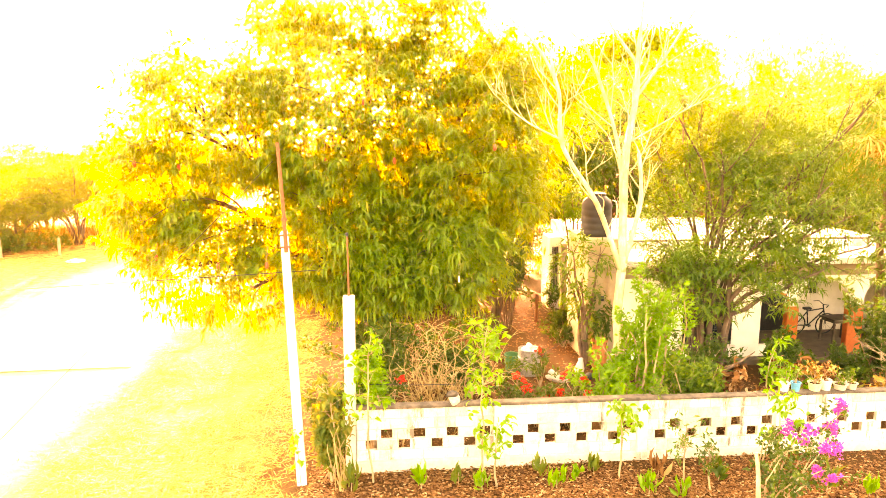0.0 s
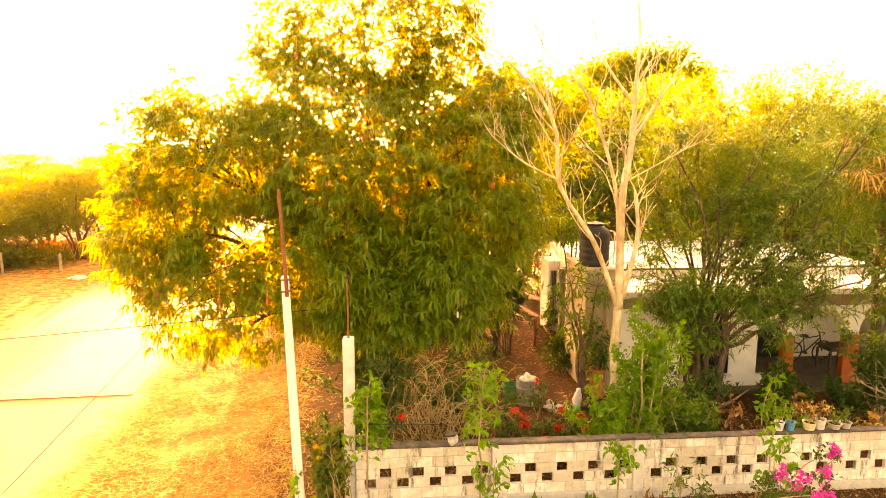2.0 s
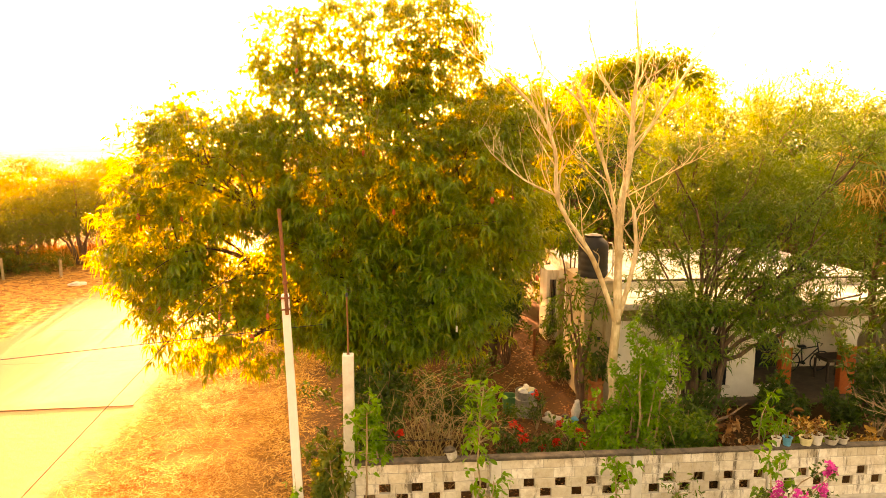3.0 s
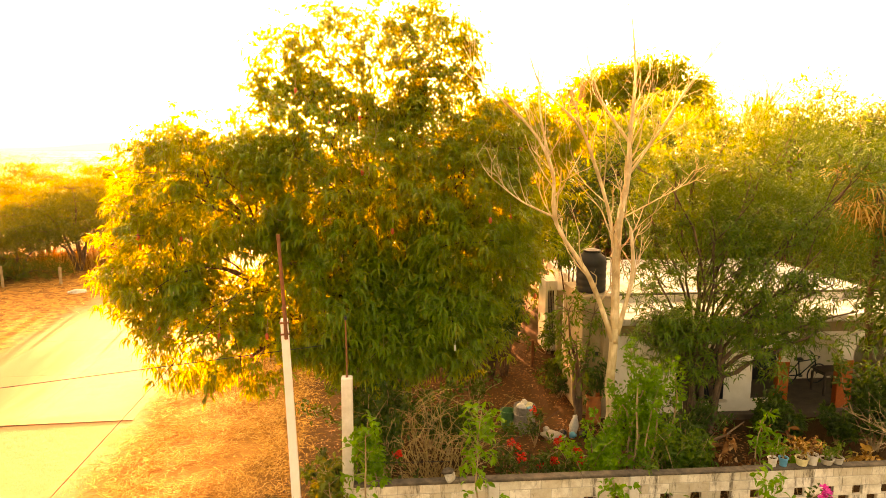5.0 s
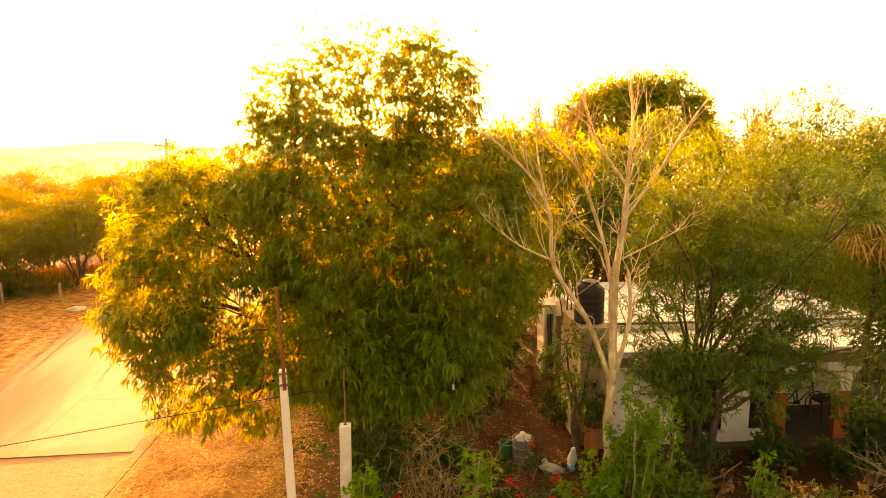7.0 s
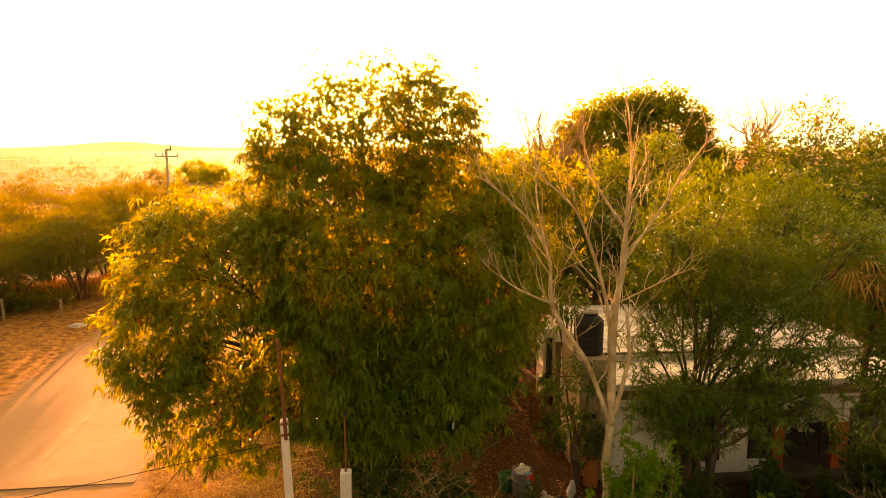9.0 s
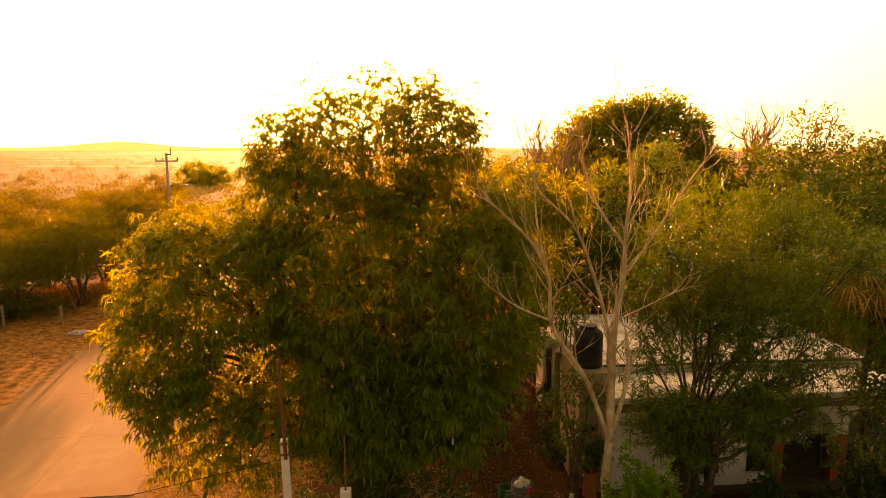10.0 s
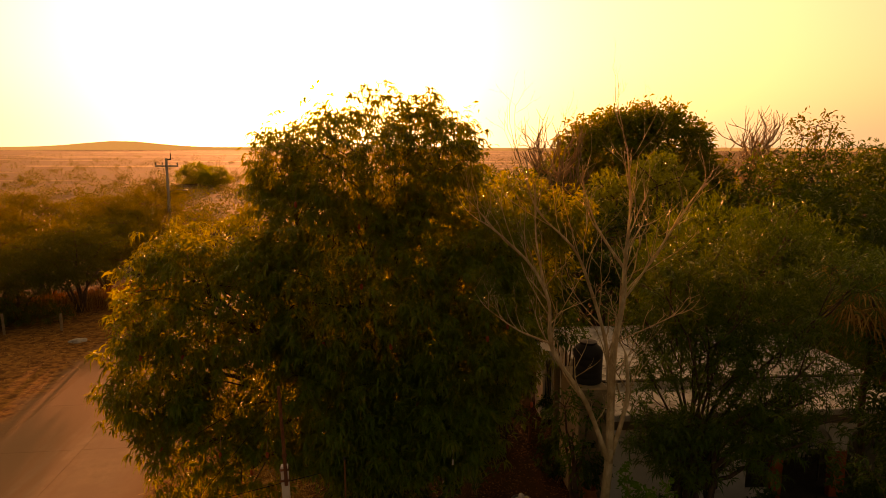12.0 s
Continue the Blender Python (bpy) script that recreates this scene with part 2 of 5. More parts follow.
DARKLEAF = leaf_material("dark_leaf", [(0.0, (0.008, 0.036, 0.003)), (0.7, (0.02, 0.075, 0.005)), (1.0, (0.06, 0.11, 0.008))], (0.16, 0.22, 0.008), 0.28, 0.42)
YELLOWLEAF = leaf_material("young_and_haze_leaf", [(0.0, (0.13, 0.19, 0.025)), (1.0, (0.28, 0.32, 0.05))], (0.42, 0.42, 0.04), 0.45)
BRIGHTLEAF = leaf_material("fresh_leaf", [(0.0, (0.03, 0.12, 0.006)), (0.6, (0.07, 0.22, 0.01)), (1.0, (0.13, 0.28, 0.02))], (0.24, 0.52, 0.02), 0.42, 0.34)
SCRUBLEAF = leaf_material("scrub_leaf", [(0.0, (0.03, 0.085, 0.008)), (0.6, (0.07, 0.13, 0.012)), (1.0, (0.16, 0.14, 0.02))], (0.3, 0.23, 0.012), 0.28, 0.7)
MESQUITE = leaf_material("thorn_tree_leaf", [(0.0, (0.022, 0.066, 0.006)), (0.6, (0.048, 0.105, 0.009)), (1.0, (0.12, 0.13, 0.016))], (0.3, 0.22, 0.012), 0.3, 0.6)
PINKPETAL = leaf_material("pink_bract", [(0.0, (0.55, 0.02, 0.25)), (1.0, (0.8, 0.06, 0.42))], (0.8, 0.08, 0.4), 0.35)
REDPETAL = leaf_material("red_petal", [(0.0, (0.55, 0.02, 0.015)), (1.0, (0.8, 0.06, 0.03))], (0.8, 0.06, 0.03), 0.35)
MANGOFRUIT = plain_material("mango_fruit", (0.5, 0.085, 0.03), 0.45)
CANE = bark_material("pale_cane", (0.26, 0.17, 0.06), (0.5, 0.36, 0.16))


# ---- mesh tools ----


class Geo:
    """Collects vertices and faces for one mesh."""
    def __init__(self):
        self.v, self.f, self.n = [], [], 0

    def add(self, verts, faces):
        self.v.append(np.asarray(verts, float).reshape(-1, 3))
        o = self.n
        self.f.extend([tuple(int(i) + o for i in f) for f in faces])
        self.n += len(self.v[-1])
        return self

    def box(self, x0, x1, y0, y1, z0, z1, b=0.0):
        """A box, its upright and level edges chamfered by b."""
        if b <= 0:
            v = [(x, y, z) for z in (z0, z1) for x, y in ((x0, y0), (x1, y0), (x1, y1), (x0, y1))]
            return self.add(v, [(0, 3, 2, 1), (4, 5, 6, 7), (0, 1, 5, 4), (1, 2, 6, 5), (2, 3, 7, 6), (3, 0, 4, 7)])
        rings = []
        for z, k in ((z0, b), (z0 + b, 0), (z1 - b, 0), (z1, b)):
            c = b
            rings += [(x0 + c + k, y0 + k, z), (x1 - c - k, y0 + k, z), (x1 - k, y0 + c + k, z), (x1 - k, y1 - c - k, z),
                      (x1 - c - k, y1 - k, z), (x0 + c + k, y1 - k, z), (x0 + k, y1 - c - k, z), (x0 + k, y0 + c + k, z)]
        f = [tuple(range(7, -1, -1)), tuple(range(24, 32))]
        for r in range(3):
            for i in range(8):
                j = (i + 1) % 8
                f.append((r * 8 + i, r * 8 + j, r * 8 + 8 + j, r * 8 + 8 + i))
        return self.add(rings, f)

    def tube(self, pts, radii, sides=6, cap=True):
        pts = [Vector(p) for p in pts]
        up = Vector((0.31, 0.17, 0.93)).normalized()
        rings = []
        for i, p in enumerate(pts):
            d = (pts[min(i + 1, len(pts) - 1)] - pts[max(i - 1, 0)]).normalized()
            a = d.cross(up if abs(d.dot(up)) < 0.95 else Vector((1, 0, 0))).normalized()
            c = d.cross(a)
            r = radii[i] if hasattr(radii, "__len__") else radii
            rings += [p + (a * math.cos(k * math.tau / sides) + c * math.sin(k * math.tau / sides)) * r for k in range(sides)]
        f = []
        for i in range(len(pts) - 1):
            for k in range(sides):
                j = (k + 1) % sides
                f.append((i * sides + k, i * sides + j, (i + 1) * sides + j, (i + 1) * sides + k))
        if cap:
            f += [tuple(range(sides - 1, -1, -1)), tuple(range((len(pts) - 1) * sides, len(pts) * sides))]
        return self.add([tuple(q) for q in rings], f)

    def lathe(self, profile, sides=20, at=(0, 0, 0)):
        """A turned body from (radius, height) pairs."""
        v = [(at[0] + r * math.cos(k * math.tau / sides), at[1] + r * math.sin(k * math.tau / sides), at[2] + z) for r, z in profile for k in range(sides)]
        f = []
        for i in range(len(profile) - 1):
            for k in range(sides):
                j = (k + 1) % sides
                f.append((i * sides + k, i * sides + j, (i + 1) * sides + j, (i + 1) * sides + k))
        f += [tuple(range(sides - 1, -1, -1)), tuple(range((len(profile) - 1) * sides, len(profile) * sides))]
        return self.add(v, f)

    def mesh(self, name, mat, smooth=False):
        me = bpy.data.meshes.new(name)
        me.from_pydata(np.concatenate(self.v).tolist() if self.v else [], [], self.f)
        if mat:
            me.materials.append(mat)
        if smooth:
            me.polygons.foreach_set("use_smooth", [True] * len(me.polygons))
        me.update()
        return me


def leaves(centres, axes, per, length, width, spread=0.9, droop=0.5, jitter=0.06, seed=1, oval=False, plain=False):
    """Tufts of leaves: at every centre, `per` folded leaves round its axis, drooping. oval: rounder leaves of more pieces; plain: small far ones of one face. Returns a Geo."""
    r = np.random.default_rng(seed)
    c = np.repeat(np.asarray(centres, float), per, 0)
    a = np.repeat(np.asarray(axes, float), per, 0)
    n = len(c)
    c = c + r.normal(0, jitter, (n, 3))
    d = a + r.normal(0, spread, (n, 3))
    d[:, 2] -= droop
    d /= np.linalg.norm(d, axis=1)[:, None] + 1e-9
    side = np.cross(d, r.normal(0, 1, (n, 3)) + (0, 0, 0.8))
    side /= np.linalg.norm(side, axis=1)[:, None] + 1e-9
    nor = np.cross(side, d)
    ln = length * r.uniform(0.65, 1.25, n)[:, None]
    w = width * r.uniform(0.75, 1.25, n)[:, None]
    tip = c + d * ln
    tip[:, 2] -= ln[:, 0] * 0.22 * droop
    if oval:
        m1, m2 = c + d * ln * 0.28 + nor * w * 0.2, c + d * ln * 0.66 + nor * w * 0.24
        up = nor * w * 0.2
        v = np.stack([c, m1 - side * w * 0.42 + up, m1, m1 + side * w * 0.42 + up, m2 - side * w * 0.4 + up, m2, m2 + side * w * 0.4 + up, tip], 1).reshape(-1, 3)
        k = np.arange(n)[:, None] * 8
        f = [tuple(q) for s4 in ((1, 4, 5, 2), (2, 5, 6, 3)) for q in (k + s4).tolist()]
        f += [tuple(q) for s3 in ((0, 1, 2), (0, 2, 3), (4, 7, 5), (5, 7, 6)) for q in (k + s3).tolist()]
        g = Geo()
        g.v, g.f, g.n = [v], f, len(v)
        return g
    mid = c + d * ln * 0.5 + nor * w * 0.25
    if plain:
        v = np.stack([c, mid - side * w * 0.5, tip, mid + side * w * 0.5], 1).reshape(-1, 3)
        g = Geo()
        g.v, g.f, g.n = [v], (np.arange(n)[:, None] * 4 + (0, 1, 2, 3)).tolist(), len(v)
        return g
    v = np.stack([c, mid - side * w * 0.5 + nor * w * 0.22, mid, mid + side * w * 0.5 + nor * w * 0.22, tip], 1).reshape(-1, 3)
    k = np.arange(n)[:, None] * 5
    f = np.concatenate([k + (0, 1, 2), k + (0, 2, 3), k + (1, 4, 2), k + (2, 4, 3)], 0)
    g = Geo()
    g.v, g.f, g.n = [v], f.tolist(), len(v)
    return g


def rosettes(centres, axes, per, length, width, seed=1, hang=0.5):
    """Whorls of long leaves round a twig's end: each arches outwards and hangs at its tip."""
    r = np.random.default_rng(seed)
    c = np.repeat(np.asarray(centres, float), per, 0)
    a = np.repeat(np.asarray(axes, float), per, 0)
    n = len(c)
    turn = r.uniform(0, math.tau, n)
    d = a * 0.55 + np.stack([np.cos(turn), np.sin(turn), r.normal(0.05, 0.3, n)], 1) * 0.85
    d /= np.linalg.norm(d, axis=1)[:, None] + 1e-9
    side = np.cross(d, r.normal(0, 0.45, (n, 3)) + (0, 0, 1))
    side /= np.linalg.norm(side, axis=1)[:, None] + 1e-9
    nor = np.cross(side, d)
    ln = length * r.uniform(0.6, 1.25, n)[:, None]
    w = width * r.uniform(0.75, 1.25, n)[:, None]
    c = c + d * ln * 0.06 + r.normal(0, 0.012, (n, 3))
    m1 = c + d * ln * 0.36
    m2 = c + d * ln * 0.66
    m2[:, 2] -= ln[:, 0] * hang * 0.3 * r.uniform(0.5, 1.4, n)
    tip = c + d * ln * 0.86
    tip[:, 2] -= ln[:, 0] * hang * r.uniform(0.6, 1.4, n)
    up = nor * w * 0.2
    v = np.stack([c, m1 - side * w * 0.5 + up, m1, m1 + side * w * 0.5 + up, m2 - side * w * 0.42 + up, m2, m2 + side * w * 0.42 + up, tip], 1).reshape(-1, 3)
    k = np.arange(n)[:, None] * 8
    f = [tuple(q) for s4 in ((1, 4, 5, 2), (2, 5, 6, 3)) for q in (k + s4).tolist()]
    f += [tuple(q) for s3 in ((0, 1, 2), (0, 2, 3), (4, 7, 5), (5, 7, 6)) for q in (k + s3).tolist()]
    g = Geo()
    g.v, g.f, g.n = [v], f, len(v)
    return g


def lobes_points(lobes, density, seed=1, shell=0.55, gaps=0.0, gap_size=1.2):
    """Points and outward axes scattered in the outer shell of a union of ellipsoids (x, y, z, rx, ry, rz), with gaps of noise."""
    r = np.random.default_rng(seed)
    pts, axes = [], []
    for i, (cx, cy, cz, rx, ry, rz) in enumerate(lobes):
        n = int(density * 4 * ((rx * ry + ry * rz + rx * rz) / 3))
        u = r.normal(0, 1, (n, 3))
        u /= np.linalg.norm(u, axis=1)[:, None]
        rad = r.uniform(shell, 1.0, n) ** 0.6 * (1 + 0.10 * np.sin(u[:, 0] * 7 + i) * np.sin(u[:, 2] * 8 + 2 * i) + 0.10 * r.normal(0, 1, n))
        p = np.array((cx, cy, cz)) + u * rad[:, None] * (rx, ry, rz)
        keep = np.ones(n, bool)
        for j, (ox, oy, oz, qx, qy, qz) in enumerate(lobes):
            if j != i:
                keep &= (((p - (ox, oy, oz)) / (qx, qy, qz)) ** 2).sum(1) > 0.36
        if gaps > 0:
            g = np.array([noise.noise(Vector(q) / gap_size + Vector((i, 3, 7))) for q in p])
            keep &= g > -0.6 + gaps
        pts.append(p[keep])
        a = u * (1 / np.array((rx, ry, rz)))
        axes.append((a / np.linalg.norm(a, axis=1)[:, None])[keep])
    return np.concatenate(pts), np.concatenate(axes)


def limb(g, start, end, r0, r1, sag=0.1, steps=6, sides=7, seed=0):
    """A limb from start to end with a little bend."""
    r = random.Random(seed)
    s, e = Vector(start), Vector(end)
    off = Vector((r.uniform(-1, 1), r.uniform(-1, 1), r.uniform(0.2, 1))) * sag * (e - s).length
    pts, rad = [], []
    for i in range(steps + 1):
        k = i / steps
        p = s.lerp(e, k) + off * math.sin(k * math.pi) + Vector((r.uniform(-1, 1), r.uniform(-1, 1), r.uniform(-1, 1))) * 0.012 * (e - s).length
        pts.append(p if 0 < i < steps else (s if i == 0 else e))
        rad.append(r0 + (r1 - r0) * k)
    g.tube(pts, rad, sides)
    return pts


def sprout(g, at, way, length, radius, level, r, bend=0.25, forks=(2, 3), up=0.15, shrink=0.68, tips=None):
    """Recursive twigs."""
    pts, p, d = [Vector(at)], Vector(at), Vector(way).normalized()
    n = 4
    for i in range(n):
        d = (d + Vector((r.gauss(0, bend), r.gauss(0, bend), r.gauss(0, bend) + up)) * 0.5).normalized()
        p = p + d * length / n
        pts.append(p.copy())
    g.tube(pts, [radius * (1 - 0.45 * i / n) for i in range(n + 1)], 5 if level > 1 else 3, cap=False)
    if tips is not None and level <= 1:
        tips.extend([tuple(q) for q in pts[2:]])
    if level <= 0:
        return
    for i in range(r.randint(*forks)):
        k = r.randint(2, n)
        q = (d + Vector((r.gauss(0, 0.6), r.gauss(0, 0.6), r.gauss(0, 0.4)))).normalized()
        sprout(g, pts[k], q, length * shrink * r.uniform(0.7, 1.15), radius * 0.58, level - 1, r, bend, forks, up, shrink, tips)


def thing(name, label, category, group="", at=None, kind=""):
    ob = new(name)
    ob.empty_display_size = 0.1
    if at is not None:
        ob.matrix_basis = at
    return tagged(ob, label, category, group, kind)


def part(name, g, mat, parent, label="", smooth=False, kind=""):
    me = g if isinstance(g, bpy.types.Mesh) else g.mesh(name, mat, smooth)
    ob = new(name, me)
    ob.parent = parent
    return tagged(ob, label, kind=kind)


def solo(name, g, mat, label, category, group="", kind="", at=None, smooth=False):
    ob = new(name, g.mesh(name, mat, smooth))
    if at is not None:
        ob.matrix_basis = at
    return tagged(ob, label, category, group, kind)


# ---- ground ----
def build_ground():
    xs = np.concatenate([[-2500, -900, -350, -160, -90], np.arange(-60, 40.1, 0.8), [60, 100, 180, 400, 1000, 2500]])
    ys = np.concatenate([[-2000, -600, -200, -80, -30, -10, 0], np.arange(5, 52, 0.8), [60, 75, 100, 140, 220, 400, 800, 1600, 3200]])
    v, f = [], []
    for yy in ys:
        for xx in xs:
            far = max(abs(xx) - 40, yy - 45, -yy, 0)
            lift = 0.012 * noise.noise(Vector((xx * 0.35, yy * 0.35, 0))) if far == 0 else 0
            across = xx + yy * 0.114 + 6.45
            if -6.4 < across < 0.2:
                lift = lift * 0.15 - 0.004
                if yy < 16.9:
                    lift -= 0.024
            if far == 0 and across < -7:
                lift += 0.12 * min(1, (-7 - across) / 2) + 0.06 * noise.noise(Vector((xx * 0.8, yy * 0.8, 4)))
            if 2.2 < yy < 11.0 and xx > -2.5:
                lift -= 0.1
            v.append((xx, yy, lift))
    w = len(xs)
    for j in range(len(ys) - 1):
        for i in range(w - 1):
            f.append((j * w + i, j * w + i + 1, (j + 1) * w + i + 1, (j + 1) * w + i))
    solo("ground", Geo().add(v, f), GROUND, "dry reddish earth with sandy patches and straw", "ground", kind="structure", smooth=True)


build_ground()

# ---- road: concrete slabs running away from the wall's street ----
ROAD = pose(-8.38, 16.7, 0, 0, 0, 6.5)


def build_road():
    road = thing("road", "pale worn concrete road in cast slabs", "road", at=ROAD, kind="structure")
    r = random.Random(4)
    for k in range(12):
        y0 = k * 4.0
        for c in range(2):
            x1 = -c * 3.0
            z = 0.004 + r.uniform(-0.001, 0.001)
            slab = Geo().box(x1 - 2.998, x1 - 0.002, y0 + 0.003, y0 + 3.997, -0.12, z, 0.004)
            part("slab", slab, SLAB, road)


build_road()

# ---- perforated block wall ----
WALL = pose(-1.68, 11.08, 0, 0, 0, 4.6)
BAY = 2.7


def build_wall():
    wall = thing("boundary_wall", "whitewashed concrete block wall with rows of square openings", "wall", at=WALL, kind="structure")
    core = Geo()
    sizes = {}
    spots = []

    def run(x0, x1, z):
        if x1 - x0 > 0.03:
            spots.append((x0, x1, z))

    footing = Geo()
    for b in range(5):
        s0 = b * BAY + 0.1
        s1 = s0 + BAY - 0.2
        footing.box(s0 - 0.1, s1 + 0.1, -0.09, 0.09, -0.35, 0.165, 0.01)
        for course in range(5):
            z = 0.17 + course * 0.2
            if course in (1, 2):
                x = s0
                hole = s0 + (0.16 if course == 1 else 0.44)
                while x < s1 - 0.02:
                    h0, h1 = min(hole, s1), min(hole + 0.2, s1)
                    if h0 - x > 0.45:
                        run(x, x + 0.2, z)
                        x += 0.2
                    run(x, h0, z)
                    core.box(x + 0.004, max(h0 - 0.004, x + 0.008), -0.034, 0.034, z - 0.004, z + 0.204)
                    x = h1
                    hole += 0.6
            else:
                core.box(s0, s1, -0.034, 0.034, z - 0.004, z + 0.204)
                x = s0 - (0.2 if course % 2 else 0.0)
                while x < s1 - 0.01:
                    run(max(x, s0), min(x + 0.4, s1), z)
                    x += 0.4
    r = random.Random(2)
    for x0, x1, z in spots:
        w = round(x1 - x0, 2)
        if w not in sizes:
            sizes[w] = Geo().box(-w / 2 + 0.004, w / 2 - 0.004, -0.042, 0.042, 0.005, 0.195, 0.008).mesh("block", WHITEWASH)
        ob = part("block", sizes[w], None, wall)
        ob.location = ((x0 + x1) / 2, r.uniform(-0.004, 0.004), z)
    part("mortar", core, MORTAR, wall)
    part("footing", footing, MORTAR, wall, "stained concrete footing")
    cap = Geo()
    rr = random.Random(5)
    x = 0.1
    while x < 5 * BAY + 0.08:
        w = min(rr.uniform(1.2, 2.4), 5 * BAY + 0.1 - x)
        cap.box(x, x + w - 0.004, -0.092 - rr.uniform(0, 0.012), 0.092, 1.17, 1.22 + rr.uniform(-0.014, 0.012), 0.012)
        x += w
    part("capping", cap, CAPPING, wall, "blackened weathered cement capping")
    for b in range(1, 6):
        top = 1.166
        p = Geo().box(b * BAY - 0.098, b * BAY + 0.098, -0.09, 0.09, 0.0, top, 0.012)
        part("pilaster", p, POSTMAT, wall)


build_wall()


def build_corner_post():
    post = thing("corner_post", "tall square concrete corner post topped by a thin iron rod", "post", at=pose(-1.7, 11.2, 0, 0, 0.4, 4.6))
    part("shaft", Geo().box(-0.1, 0.1, -0.1, 0.1, -0.3, 3.22, 0.012), POSTMAT, post)
    rod = Geo().tube([(0.0, 0, 3.1), (0.0, 0, 3.7), (-0.01, 0, 4.3)], [0.018, 0.016, 0.014], 8)
    rod.lathe([(0.02, 0), (0.045, 0.02), (0.045, 0.05), (0.02, 0.07)], 10, (0, 0, 3.16))
    part("rod", rod, RUST, post, "rusty iron rod")
    ins = Geo().lathe([(0.01, 0), (0.03, 0.01), (0.022, 0.03), (0.032, 0.045), (0.015, 0.07)], 10, (-0.01, 0, 4.28))
    part("insulator", ins, DARKMETAL, post)
    return post


build_corner_post()


def build_pole():
    pole = thing("service_pole", "slim white-painted square concrete pole with a rusty pipe on top", "pole", at=pose(-2.52, 10.72, 0, 0, -1.7, 10))
    g = Geo()
    v = []
    for z, h in ((-0.4, 0.085), (4.42, 0.062), (4.44, 0.05)):
        v += [(-h, -h, z), (h, -h, z), (h, h, z), (-h, h, z)]
    f = [(3, 2, 1, 0), (8, 9, 10, 11)]
    for i in range(2):
        for k in range(4):
            j = (k + 1) % 4
            f.append((i * 4 + k, i * 4 + j, i * 4 + 4 + j, i * 4 + 4 + k))
    part("shaft", g.add(v, f), PAINTED, pole)
    pipe = Geo().tube([(0.02, -0.07, 4.1), (0.02, -0.07, 4.7), (0.0, -0.06, 5.9)], [0.032, 0.03, 0.028], 10)
    pipe.lathe([(0.03, 0), (0.045, 0.01), (0.045, 0.05), (0.03, 0.06)], 10, (0.02, -0.07, 4.62))
    part("pipe", pipe, RUST, pole, "rusty steel pipe")
    for z in (4.18, 4.38):
        part("clamp", Geo().box(-0.078, 0.078, -0.11, 0.074, z, z + 0.022, 0.004), RUST, pole)


build_pole()


def build_wires():
    def cable(a, b, sag, name, label, r=0.009):
        a, b = Vector(a), Vector(b)
        pts = [a.lerp(b, k / 20) - Vector((0, 0, sag * math.sin(k / 20 * math.pi))) for k in range(21)]
        solo(name, Geo().tube(pts, r, 5), CABLE, label, "cable")
    cable((-2.3, 12.2, 3.5), (-17.0, 1.64, 4.66), 0.06, "overhead_cable", "thin black cable sagging across the road", 0.007)
    cable((-2.75, 10.56, 5.6), (-7.6, 6.3, 0.0), 0.04, "guy_wire", "thin taut wire running from the pole", 0.0045)
    wall_w = WALL
    a, b = wall_w @ Vector((0, 0.06, 1.62)), wall_w @ Vector((1.9, 0.06, 1.55))
    cable(a, b, 0.02, "fence_wire", "thin wire strung above the wall", 0.006)
    a, b = wall_w @ Vector((2.75, 0.5, 1.5)), wall_w @ Vector((4.3, 1.4, 1.9))
    cable(a, b, 0.05, "fence_wire", "thin wire strung above the wall", 0.005)


build_wires()

# ---- house ----
HOUSE = pose(4.7, 16.7, 0, 0, 0, 4.6)


def arch_wall(g, x0, x1, openings, y0, y1, z0, z1):
    """A wall with arched openings (left, right, spring height, crown height)."""
    edge = x0
    for a, b, spring, crown in openings:
        if a - edge > 0.001:
            g.box(edge, a, y0, y1, z0, z1)
        n = 14
        mid, half = (a + b) / 2, (b - a) / 2
        top = [(mid - half * math.cos(i * math.pi / n), spring + (crown - spring) * math.sin(i * math.pi / n)) for i in range(n + 1)]
        v, f = [], []
        for x, z in top:
            v += [(x, y0, z), (x, y0, z1), (x, y1, z), (x, y1, z1)]
        for i in range(n):
            p, q = i * 4, i * 4 + 4
            f += [(p, q, q + 1, p + 1), (q + 2, p + 2, p + 3, q + 3), (p, p + 2, q + 2, q), (p + 1, q + 1, q + 3, p + 3)]
        g.add(v, f)
        edge = b
    if x1 - edge > 0.001:
        g.box(edge, x1, y0, y1, z0, z1)


def window_grille(house, x0, x1, y, z0, z1):
    win = part("window", Geo().box(x0, x1, y + 0.1, y + 0.13, z0, z1), GLASSDARK, house, "dark window behind an iron grille")
    fr = Geo()
    for a, b, c, d in ((x0, x1, z0, z0 + 0.04), (x0, x1, z1 - 0.04, z1), (x0, x0 + 0.04, z0 + 0.04, z1 - 0.04), (x1 - 0.04, x1, z0 + 0.04, z1 - 0.04)):
        fr.box(a, b, y + 0.02, y + 0.09, c, d)
    part("frame", fr, DARKMETAL, win)
    n = int((x1 - x0) / 0.12)
    for i in range(1, n):
        x = x0 + (x1 - x0) * i / n
        part("bar", Geo().tube([(x, y - 0.02, z0), (x, y - 0.02, z1)], 0.009, 6), DARKMETAL, win)
    for k in (0.3, 0.7):
        z = z0 + (z1 - z0) * k
        part("bar", Geo().tube([(x0, y - 0.032, z), (x1, y - 0.032, z)], 0.009, 6), DARKMETAL, win)


